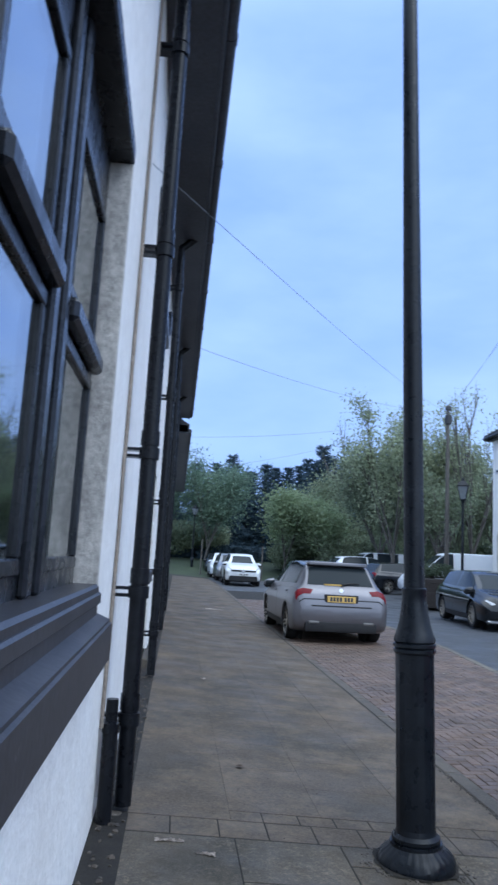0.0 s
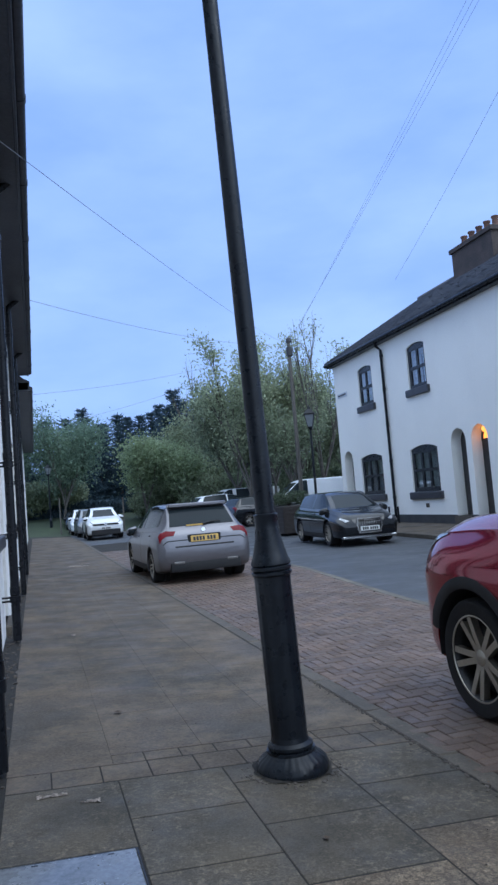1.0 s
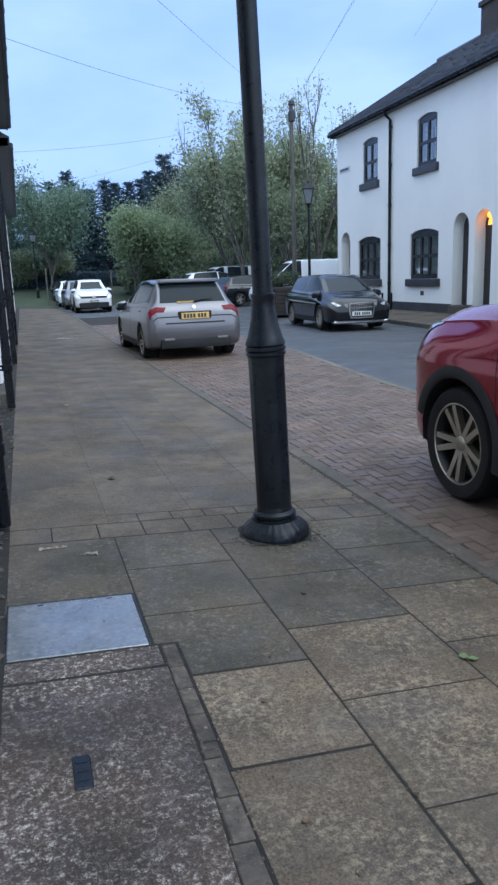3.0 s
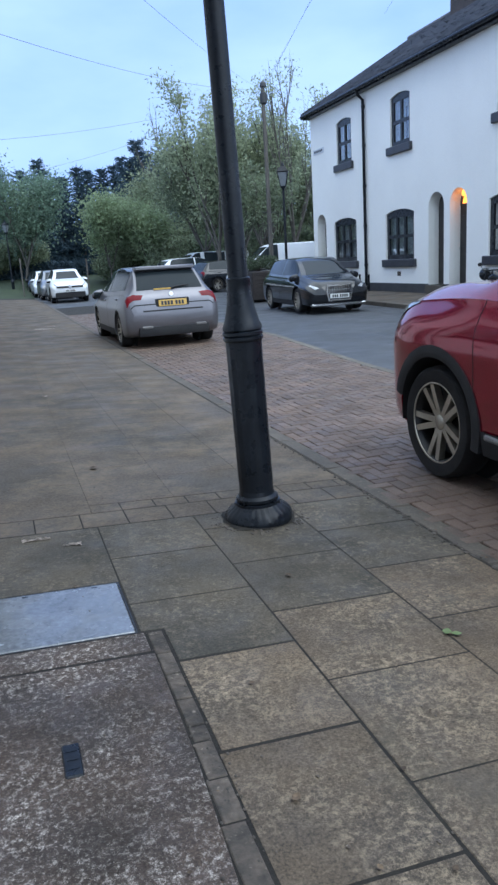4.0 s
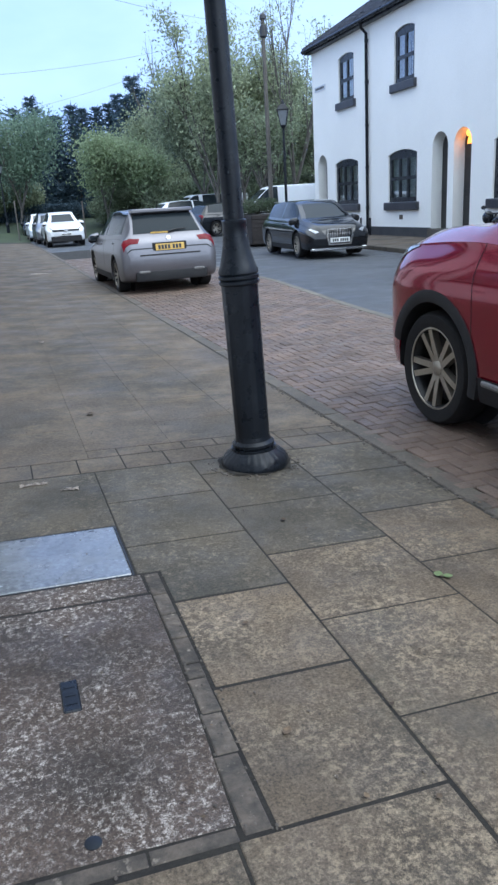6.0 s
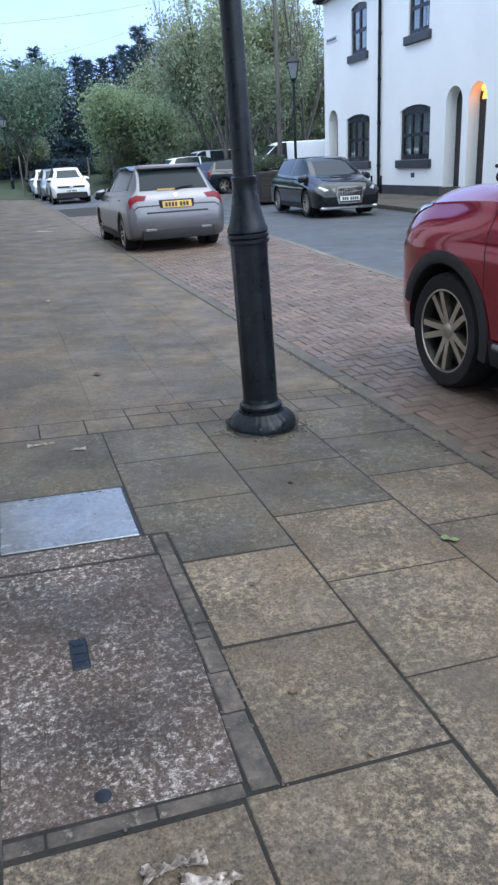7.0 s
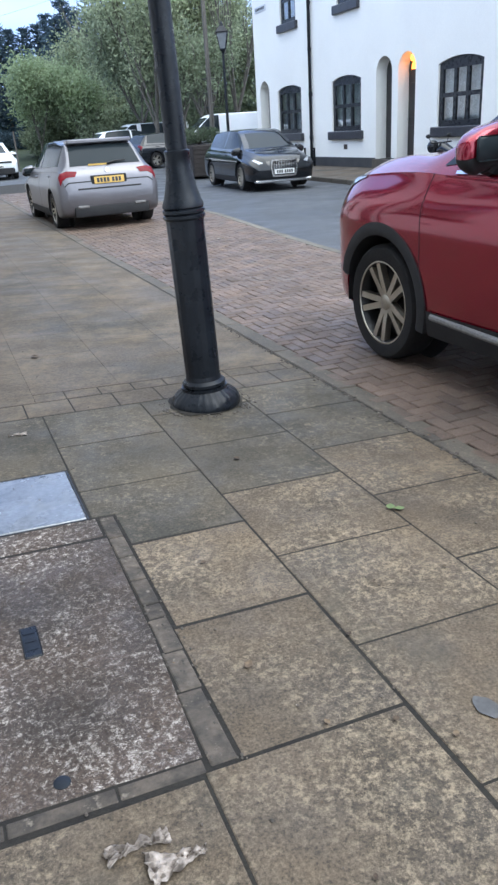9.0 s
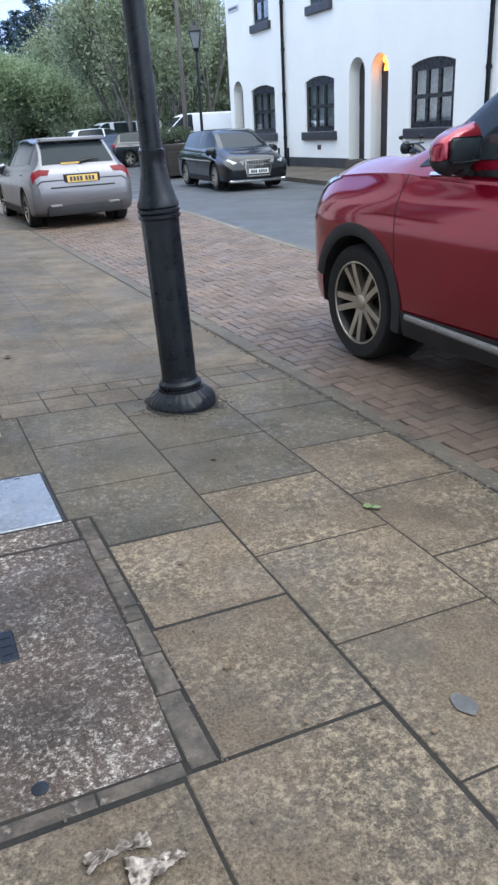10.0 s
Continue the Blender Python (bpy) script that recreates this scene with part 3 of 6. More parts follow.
def downpipe(y, x=-0.345, r=0.05, top=5.5, brackets=(0.5, 1.22, 2.05, 3.35, 4.77), shoe=True):
    d = root("downpipe", SET, "black round rainwater downpipe fixed to the white wall", "downpipe", "downpipes of the terrace")
    b = tube(bmesh.new(), [(x, y, 0.03), (x, y, top - 0.35), (x, y, top - 0.2), (x + 0.2, y, top - 0.02), (x + 0.36, y, top)], r, 18)
    part("pipe", b, "black_paint", d)
    for z in brackets:
        b = tube(bmesh.new(), [(x, y, z - 0.035), (x, y, z + 0.035)], r + 0.012, 18)
        tube(b, [(x, y, z + 0.05), (x, y, z + 0.14)], r + 0.007, 18)
        box(b, WX, x, y - 0.035, y + 0.035, z - 0.03, z - 0.012)
        box(b, WX, x, y - 0.035, y + 0.035, z + 0.012, z + 0.03)
        part("bracket", b, "black_paint", d)
    return d


for y in (4.87, 9.35, 14.4, 18.95):
    downpipe(y)
b = tube(bmesh.new(), [(-0.43, 4.66, -0.02), (-0.43, 4.66, 0.5)], 0.042, 16)
tube(b, [(-0.43, 4.66, 0.47), (-0.43, 4.66, 0.52)], 0.048, 16)
tagged(part("drain_pipe", b, "black_paint", m=SET), "short black waste pipe stub at the wall foot", "pipe")
b = tube(bmesh.new(), [(-0.44, 4.80, -0.02), (-0.44, 4.80, 0.62)], 0.034, 16)
tagged(part("drain_pipe", b, "black_paint", m=SET), "slim black pipe stub at the wall foot", "pipe")
b = tube(bmesh.new(), [(WX + 0.012, 4.62, 0.5), (WX + 0.014, 4.70, 1.6), (WX + 0.014, 4.66, 1.95), (WX + 0.014, 4.70, 2.1), (WX + 0.012, 4.74, 5.3)], 0.011, 8)
tagged(part("cable", b, mat("tan_cable", (0.30, 0.25, 0.2), (0.2, 0.17, 0.14), 6, 0.7), m=SET), "thin tan cable clipped up the white wall", "cable")
for q, s in (((6.3, 4.15, 4.55)), 0.10), ((9.6, 4.3, 4.55), 0.08):
    b = box(bmesh.new(), WX, WX + s, q[0], q[0] + 0.28, q[1], q[2], 0.02, 2)
    tagged(part("alarm_box", b, "frame", m=SET), "dark alarm box high on the white wall", "alarm box")

# rubble strip at the wall foot
b = strip_mesh([WX - 0.02, -0.44, -0.39, -0.34, -0.297], [-3 + 0.15 * i for i in range(300)], lambda x, y: -0.012 + 0.028 * noise.noise((x * 9, y * 7, 0)))
tagged(part("dirt_strip", b, "dirt", smooth=80, m=TILT), "strip of dirt and gravel along the wall foot", "dirt strip", kind="stuff")
rng = random.Random(4)
b = bmesh.new()
for i in range(420):
    y = 1.0 + 17 * rng.random() ** 1.5
    r = rng.uniform(0.006, 0.020)
    x = rng.uniform(-0.455, -0.31)
    s = bmesh.new()
    bmesh.ops.create_icosphere(s, subdivisions=1, radius=r)
    for v in s.verts:
        v.co = Vector((x, y, 0.0)) + Vector((v.co.x * rng.uniform(0.8, 1.3), v.co.y * rng.uniform(0.8, 1.6), v.co.z * 0.6)) + Vector([rng.uniform(-1, 1) * r * 0.25 for _ in range(3)])
    merge(b, s)
tagged(part("pebbles", b, "mortar", smooth=None, m=TILT), "loose stones and mortar crumbs at the wall foot", "stones", kind="stuff")
tagged(part("air_brick", box(bmesh.new(), WX, WX + 0.01, 8.2, 8.42, 0.45, 0.6, 0.004), "mortar", smooth=None, m=SET), "small terracotta-grey vent low in the white wall", "vent")

# ---- house across the street ----
HM = pose(12.248, 23.862, 0, 0, 0, -91)
house = root("terrace_house", HM, "white rendered two-storey end terrace with dark trim", "house", kind="structure")
up_w = [(-2.44, -1.22, 4.60, 6.10), (1.60, 2.80, 4.60, 6.10), (7.05, 8.25, 4.60, 6.10), (11.3, 12.5, 4.60, 6.10)]
low_w = [(-2.85, -0.96, 1.18, 2.72), (1.23, 3.02, 1.18, 2.72), (6.78, 8.50, 1.18, 2.72), (11.2, 12.9, 1.18, 2.72)]
arches = [(-4.47, -3.62, 0.40, 3.0), (3.86, 4.68, 0.40, 3.02), (4.98, 5.80, 0.40, 3.02), (13.6, 14.4, 0.4, 3.02)]
holes = [arch_loop(a, d, c, e, 0.10) for a, d, c, e in up_w] + [arch_loop(a, d, c, e, 0.13) for a, d, c, e in low_w]
holes += [arch_loop(a, d, c, e, (d - a) / 2, 14) for a, d, c, e in arches]


def hpart(name, b, material, label="", smooth=None, parent=None):
    p = part(name, b, material, parent or house, label, smooth)
    return p


hpart("wall", pierced(bmesh.new(), [(-4.85, 0.1), (17, 0.1), (17, 6.62), (-4.85, 6.62)], holes, 0, 0.35), "render", "smooth white render")
b = bmesh.new()
# gable end
b.faces.new([b.verts.new(p) for p in ((-4.85, 0.35, 0.1), (-4.85, 0.35, 6.62), (-4.85, 4.55, 9.5), (-4.85, 8.9, 6.62), (-4.85, 8.9, 0.1))])
box(b, -4.85, 17, 8.9, 9.2, 0.1, 6.62)
box(b, 17, 17.3, 0, 9.2, 0.1, 6.62)
hpart("wall", b, "render")
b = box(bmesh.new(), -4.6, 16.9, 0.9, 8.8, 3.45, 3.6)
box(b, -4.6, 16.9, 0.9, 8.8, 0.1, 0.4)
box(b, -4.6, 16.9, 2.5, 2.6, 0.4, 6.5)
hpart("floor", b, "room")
b = bmesh.new()
for a, d in ((-4.87, -4.47), (-3.62, 3.86), (4.68, 4.98), (5.80, 13.6), (14.4, 17)):
    box(b, a, d, -0.03, 0.0, 0.1, 0.43, 0.008)
hpart("plinth", b, "plinth", "black painted plinth")
# roof in slate courses
b = bmesh.new()
n = 18
rr = random.Random(7)
for i in range(n):
    t0, t1 = i / n, (i + 1) / n
    ya, yb = -0.28 + 4.83 * t0, -0.28 + 4.83 * t1 + 0.08
    za, zb = 6.80 + 2.85 * t0, 6.80 + 2.85 * t1
    x = -5.1 + (0.15 if i % 2 else 0)
    while x < 17.2:
        w = 0.32
        h = rr.uniform(0.02, 0.045)
        v = [b.verts.new(p) for p in ((x, ya, za + h), (x + w, ya, za + h), (x + w, yb, zb + 0.012), (x, yb, zb + 0.012), (x, ya, za), (x + w, ya, za))]
        b.faces.new((v[0], v[1], v[2], v[3]))
        b.faces.new((v[4], v[5], v[1], v[0]))
        x += w
v = [b.verts.new(p) for p in ((-5.1, 4.55, 9.64), (17.3, 4.55, 9.64), (17.3, 9.4, 6.8), (-5.1, 9.4, 6.8))]
b.faces.new(v)
v = [b.verts.new(p) for p in ((-5.05, -0.2, 6.78), (17.3, -0.2, 6.78), (17.3, 4.55, 9.58), (-5.05, 4.55, 9.58))]
b.faces.new(v[::-1])
hpart("roof", b, "slate", "dark grey slate roof")
b = tube(bmesh.new(), [(-5.12, 4.55, 9.66), (17.3, 4.55, 9.66)], 0.11, 10)
hpart("ridge", b, "slate", smooth=40)
b = box(bmesh.new(), -5.0, 17.2, -0.24, -0.20, 6.60, 6.80, 0.01)
box(b, -5.0, 17.2, -0.24, 0.0, 6.60, 6.63)
for q in ((0, 1),):
    v = [b.verts.new(p) for p in ((-5.1, -0.28, 6.62), (-5.1, -0.28, 6.84), (-5.1, 4.55, 9.68), (-5.1, 4.55, 9.44), (-5.04, -0.28, 6.62), (-5.04, -0.28, 6.84), (-5.04, 4.55, 9.68), (-5.04, 4.55, 9.44))]
    for f in ((0, 1, 2, 3), (7, 6, 5, 4), (0, 4, 5, 1), (3, 2, 6, 7), (0, 3, 7, 4), (1, 5, 6, 2)):
        b.faces.new([v[i] for i in f])
hpart("fascia", b, "black_paint", "black painted fascia board")
b = tube(bmesh.new(), [(-5.0, -0.31, 6.70), (17.2, -0.31, 6.70)], 0.065, 12)
hpart("gutter", b, "black_paint", smooth=40)
for x in (-0.12, 9.7):
    b = tube(bmesh.new(), [(x, -0.3, 6.68), (x, -0.25, 6.5), (x, -0.08, 6.35), (x, -0.07, 0.2)], 0.05, 12)
    for z in (1.0, 2.3, 3.6, 4.9, 6.1):
        tube(b, [(x, -0.07, z), (x, -0.07, z + 0.08)], 0.066, 12)
    hpart("downpipe", b, "black_paint", "black downpipe", smooth=40)
# chimney stack on the ridge
chim = new("chimney")
chim.parent = house
b = box(bmesh.new(), -1.5, 1.2, 4.1, 5.0, 8.9, 10.62, 0.01)
box(b, -1.58, 1.28, 4.02, 5.08, 10.42, 10.59, 0.01)
part("stack", b, "chimney", chim, "dark brick chimney stack", smooth=None)
for i in range(5):
    b = lathe(bmesh.new(), [(0.14, 0), (0.15, 0.05), (0.12, 0.1), (0.11, 0.36), (0.14, 0.40), (0.14, 0.45), (0.09, 0.45), (0.08, 0.2)], 14, centre=(-1.2 + 0.52 * i, 4.55, 10.61))
    part("chimney_pot", b, "pot", chim, smooth=40)
for (a, d, c, e), rise, cols in [(w, 0.10, 2) for w in up_w] + [(w, 0.13, 3) for w in low_w]:
    w = bar_window(house, a + 0.004, d - 0.004, c + 0.004, e - 0.004, rise, 0.05, cols, 2, fr=0.13 if cols == 2 else 0.14, bar=0.10, split=c + (e - c) * 0.46)
    b = box(bmesh.new(), a - 0.15, d + 0.15, -0.10, 0.05, c - 0.24, c, 0.02)
    part("window_sill", b, "sill", w, "dark painted sill", smooth=None)
for i, (a, d, c, e) in enumerate(arches):
    g = 0.006
    loop = arch_loop(a + g, d - g, c, e - g, (d - a) / 2 - g, 14)
    fan_z = e - (d - a) / 2 - 0.06
    if i == 2:
        loop = [(a + g, c), (d - g, c), (d - g, fan_z), (a + g, fan_z)]
    dr = new("door")
    dr.parent = house
    part("door_leaf", pierced(bmesh.new(), loop, [], 0.34, 0.40), "door", dr, "dark painted front door", smooth=None)
    b = bmesh.new()
    for zz, hh in ((c + 0.15, 0.7), (c + 1.05, 0.85)):
        for xx in (a + 0.1, a + 0.45):
            box(b, xx, xx + 0.27, 0.325, 0.342, zz, zz + hh, 0.012)
    part("door_panel", b, "door", dr, smooth=None)
    b = tube(bmesh.new(), [(a + 0.08, 0.28, c + 1.0), (a + 0.08, 0.335, c + 1.0)], 0.028, 10)
    part("door_knob", b, "chrome", dr)
    b = box(bmesh.new(), a - 0.06, d + 0.06, -0.1, 0.34, 0.1, c, 0.015)
    part("doorstep", b, "kerb", dr, smooth=None)
    if i == 2:
        b = pierced(bmesh.new(), arch_loop(a + g, d - g, fan_z, e - g, (d - a) / 2 - g, 14), [arch_loop(a + 0.08, d - 0.08, fan_z + 0.06, e - 0.08, (d - a) / 2 - 0.08, 14)], 0.33, 0.39)
        part("fanlight_frame", b, "door", dr, smooth=None)
        part("fanlight", pierced(bmesh.new(), arch_loop(a + 0.07, d - 0.07, fan_z + 0.05, e - 0.07, (d - a) / 2 - 0.07, 14), [], 0.36, 0.366), "porch_glow", dr, "glowing orange fanlight", smooth=None)
        b = lathe(bmesh.new(), [(0.02, 0.10), (0.07, 0.08), (0.09, 0.0), (0.06, -0.07), (0.0, -0.08)][::-1], 14, centre=((a + d) / 2, 0.2, e - 0.16))
        part("porch_lamp", b, "porch_glow", dr, "lit orange porch lamp")
b = box(bmesh.new(), -4.58, -3.6, -0.025, 0.0, 5.24, 5.42, 0.006)
hs = tagged(part("street_sign", b, "sign", smooth=None, m=HM), "small pale street name plate high on the wall", "sign")
for i in range(6):
    b = box(bmesh.new(), -4.48 + i * 0.135, -4.38 + i * 0.135, -0.029, -0.025, 5.29, 5.37)
    part("lettering", b, "ink", hs, smooth=None)
b = box(bmesh.new(), 1.98, 2.2, -0.012, 0.0, 0.66, 0.80, 0.004)
for i in range(4):
    box(b, 2.0, 2.18, -0.02, -0.008, 0.68 + i * 0.028, 0.695 + i * 0.028)
hpart("air_brick", b, "mortar")
for x in (0.25, -0.45):
    b = tube(bmesh.new(), [(x, -0.16, 0.12), (x, -0.16, 0.72)], 0.035, 12)
    tagged(part("bollard", b, "black_paint", m=HM), "thin black post standing at the house wall", "post")

# ---- street lamp in the near footway ----
lamp = root("lamp_post", pose(1.118, 4.10, 0.037, 0, -1.62, 0) @ Matrix.Diagonal((0.837, 0.837, 0.973, 1)), "tall black cast iron lamp post with fluted base", "lamp post")
flutes = lambda a, h: 1.0 + 0.035 * abs(math.sin(12 * a))
b = lathe(bmesh.new(), [(0.215, -0.02), (0.226, 0.012), (0.224, 0.035), (0.195, 0.066), (0.165, 0.085), (0.15, 0.10), (0.15, 0.115)], 96,
          flute=lambda a, h: 1.0 + (0.05 * abs(math.sin(14 * a)) if 0.035 < h < 0.09 else 0.0))
part("base", b, "iron", lamp, "round fluted cast base")
b = lathe(bmesh.new(), [(0.128, 0.11), (0.14, 0.125), (0.14, 0.14), (0.118, 0.155), (0.113, 0.18)], 48)
part("collar", b, "iron", lamp)
b = lathe(bmesh.new(), [(0.113, 0.18), (0.1135, 0.3), (0.114, 0.6), (0.1145, 0.98), (0.116, 1.02)], 96, flute=lambda a, h: 1.0 - 0.018 * abs(math.sin(9 * a)) if 0.2 < h < 1.0 else 1.0)
part("lower_column", b, "iron", lamp, "thick ribbed lower column")
b = lathe(bmesh.new(), [(0.118, 1.02), (0.127, 1.03), (0.127, 1.043), (0.117, 1.048), (0.127, 1.056), (0.127, 1.07), (0.117, 1.075), (0.125, 1.083), (0.123, 1.098),
                        (0.112, 1.12), (0.096, 1.17), (0.084, 1.22), (0.076, 1.28), (0.073, 1.33), (0.076, 1.335), (0.076, 1.35), (0.064, 1.355)], 48)
part("transition_collar", b, "iron", lamp, "ringed tapering collar")
b = lathe(bmesh.new(), [(0.063, 1.35), (0.060, 2.5), (0.052, 4.0), (0.046, 5.6), (0.044, 6.0)], 32)
part("shaft", b, "iron", lamp, "slender plain upper shaft")
b = lathe(bmesh.new(), [(0.05, 5.98), (0.08, 6.0), (0.1, 6.1), (0.22, 6.5), (0.24, 6.52), (0.08, 6.72), (0.03, 6.8)], 6)
part("lantern", b, "iron", lamp)

# ---- near footway ----
GAP = 0.0022


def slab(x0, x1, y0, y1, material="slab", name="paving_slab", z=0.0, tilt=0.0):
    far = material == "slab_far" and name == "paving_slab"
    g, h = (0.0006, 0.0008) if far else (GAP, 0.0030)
    # the warm light held in the near slabs' brown ends here
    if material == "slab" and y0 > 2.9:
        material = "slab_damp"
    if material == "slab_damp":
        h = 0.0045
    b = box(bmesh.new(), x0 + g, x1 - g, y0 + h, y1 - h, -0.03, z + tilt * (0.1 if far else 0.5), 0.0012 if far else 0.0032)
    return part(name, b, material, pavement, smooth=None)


def slab_shape(pts, material="slab", name="paving_slab", z=0.0):
    """A slab with the outline pts, its arrises worn."""
    b = bmesh.new()
    lo = [b.verts.new((x, y, -0.03)) for x, y in pts]
    f = b.faces.new(lo[::-1])
    top = bmesh.ops.extrude_face_region(b, geom=[f])
    for v in top["geom"]:
        if isinstance(v, bmesh.types.BMVert):
            v.co.z = z
    bmesh.ops.recalc_face_normals(b, faces=b.faces[:])
    bmesh.ops.bevel(b, geom=[e for e in b.edges if all(abs(v.co.z - z) < 1e-6 for v in e.verts)], offset=0.0032, segments=1, affect="EDGES")
    return part(name, b, material, pavement, smooth=None)


rs = random.Random(11)
C0, C1, C2, C3, C4 = -0.30, 0.245, 0.778, 1.335, 1.888
lift = lambda: rs.uniform(-0.001, 0.002)
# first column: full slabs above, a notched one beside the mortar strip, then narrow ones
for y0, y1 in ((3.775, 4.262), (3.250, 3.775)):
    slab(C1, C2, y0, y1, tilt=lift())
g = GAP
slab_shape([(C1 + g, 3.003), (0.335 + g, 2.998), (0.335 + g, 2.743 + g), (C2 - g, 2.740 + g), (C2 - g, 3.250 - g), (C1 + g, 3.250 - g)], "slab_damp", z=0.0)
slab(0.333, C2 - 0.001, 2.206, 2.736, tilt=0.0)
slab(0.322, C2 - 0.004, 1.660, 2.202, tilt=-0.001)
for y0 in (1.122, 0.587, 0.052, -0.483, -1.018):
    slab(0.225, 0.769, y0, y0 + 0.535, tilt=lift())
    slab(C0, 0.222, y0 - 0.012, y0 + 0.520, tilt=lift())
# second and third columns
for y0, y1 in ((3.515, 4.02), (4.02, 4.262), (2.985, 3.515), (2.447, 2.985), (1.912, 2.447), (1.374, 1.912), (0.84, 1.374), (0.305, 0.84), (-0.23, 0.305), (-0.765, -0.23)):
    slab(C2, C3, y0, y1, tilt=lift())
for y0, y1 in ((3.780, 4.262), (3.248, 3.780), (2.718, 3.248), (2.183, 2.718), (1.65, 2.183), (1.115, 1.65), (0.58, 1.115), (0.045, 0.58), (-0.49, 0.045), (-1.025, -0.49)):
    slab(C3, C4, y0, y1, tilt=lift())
# worn concrete panel with its mortar edges
slab_shape([(C0, 1.708), (0.238, 1.700), (0.262, 2.2), (0.268, 2.825), (C0, 2.832)], "concrete", "concrete_panel")
for y0, y1 in ((1.664, 1.93), (1.93, 2.10), (2.10, 2.27), (2.27, 2.35), (2.35, 2.50), (2.50, 2.66), (2.66, 2.81), (2.81, 2.985)):
    slab(0.268 - 0.024 * max(0.0, (2.2 - y0) / 0.55), 0.327 - 0.012 * max(0.0, (2.2 - y0) / 0.55), y0, y1, "mortar", "mortar_block", rs.uniform(-0.0006, 0.003))
for x0, x1 in ((C0, -0.21), (-0.21, 0.03), (0.03, 0.235)):
    slab(x0, x1, 1.652, 1.700, "mortar", "mortar_block", 0.0005)
slab(C0, 0.262, 2.838, 2.995, "concrete", "concrete_edge", -0.0004)
slab(C0, C1, 3.497, 4.262, tilt=0.0)
b = box(bmesh.new(), -0.293, 0.232, 3.003, 3.490, -0.03, 0.002, 0.006)
cover = root("access_cover", TILT, "wet grey steel access cover set in the paving", "cover")
part("plate", b, "wet_steel", cover, smooth=None)
b = bmesh.new()
for q in ((-0.299, 0.238, 2.997, 3.002), (-0.299, 0.238, 3.491, 3.496), (-0.299, -0.294, 3.002, 3.491), (0.233, 0.238, 3.002, 3.491)):
    box(b, q[0], q[1], q[2], q[3], -0.03, -0.0006)
part("rim", b, "iron", cover, smooth=None)
for x in (-0.16, 0.13):
    part("key_hole", box(bmesh.new(), x - 0.012, x + 0.012, 3.462, 3.472, 0.0012, 0.0026), "iron", cover, smooth=None)

iron_cover = tagged(part("valve_cover", box(bmesh.new(), -0.100, -0.048, 2.232, 2.382, -0.02, 0.005, 0.004), "iron", smooth=None, m=TILT), "small dark iron valve cover in worn concrete", "cover")
for i in range(3):
    b = box(bmesh.new(), -0.090, -0.058, 2.262 + i * 0.04, 2.270 + i * 0.04, 0.003, 0.0065)
    part("raised_bar", b, "iron", iron_cover, smooth=None)
# a flat dark disc takes the place of a small hole's darkness
b = lathe(bmesh.new(), [(0.02, -0.01), (0.02, 0.002), (0.016, 0.003), (0.003, 0.0025)], 18, centre=(-0.078, 1.758, 0))
tagged(part("stopcock_lid", b, "iron", m=TILT), "small round dark disc standing for a hole in concrete", "cover")
# a course of setts across the footway and a course of bricks behind it
x = -0.328
while x < 1.86:
    x1 = min(x + 0.25, 1.886)
    slab(max(x, C0), x1, 4.266, 4.508, "slab_far", "sett", rs.uniform(-0.0008, 0.0010))
    x = x1
x = 0.42
while x < 1.86:
    x1 = min(x + 0.2, 1.886)
    slab(x, x1, 4.512, 4.655, "slab_far", "brick", rs.uniform(-0.0008, 0.0010))
    x = x1
# the footway beyond
for x0, x1, y, first in ((C0, C1, 4.512, 0.645), (C1, 0.76, 4.66, 0.85), (0.76, 1.31, 4.66, 0.5), (1.31, 1.886, 4.66, 0.75)):
    if x0 == C1:
        slab(x0, 0.418, 4.512, 4.656, "slab_far", tilt=0.0)
    step = first
    while y < 44:
        y1 = min(y + step, 44)
        slab(x0, x1, y, y1, "slab_far", tilt=rs.uniform(-0.003, 0.003))
        y, step = y1, (0.62 if y1 < 16 else 1.24)
# edging kerb of the bay
y = -6.0
while y < 40:
    b = box(bmesh.new(), 1.903, 2.035, y + 0.005, y + 0.905, -0.05, rs.uniform(-0.004, 0.004), 0.008)
    part("kerb_stone", b, "kerb", pavement, smooth=None)
    y += 0.91
BAY = [(4.36, -8), (4.36, 8.0), (4.45, 9.5), (4.92, 14.0), (5.1, 32)]


def bay_x(y):
    return float(np.interp(y, [q[1] for q in BAY], [q[0] for q in BAY]))


bay = tagged(sheet("parking_bay", [(2.03, -8)] + BAY + [(2.03, 32)], -0.026, "joint", "parking bay bed under brown clay block paving", "parking bay"))
y = -8.0
while y < 32:
    b = box(bmesh.new(), -0.06, 0.06, 0.004, 0.906, -0.05, -0.002, 0.008)
    part("kerb_stone", b, "kerb_pale", bay, smooth=None, m=pose(bay_x(y), y, 0, 0, 0, -math.degrees(math.atan2(bay_x(y + 0.91) - bay_x(y), 0.91))))
    y += 0.91


def block_shape():
    b = bmesh.new()
    return box(b, -0.0825, 0.0825, -0.04, 0.04, -0.03, 0.0, 0.005)


BK = 0.085
bs = block_shape()
block_me = bpy.data.meshes.new("paver")
bs.to_mesh(block_me)
bs.free()
block_me.materials.append(M["block_one"])
bs = block_shape()
bv = [tuple(v.co) for v in bs.verts]
bf = [tuple(v.index for v in f.verts) for f in (bs.verts.ensure_lookup_table(), bs.verts.index_update(), bs.faces)[2]]
bs.free()
verts, faces = [], []
count = 0
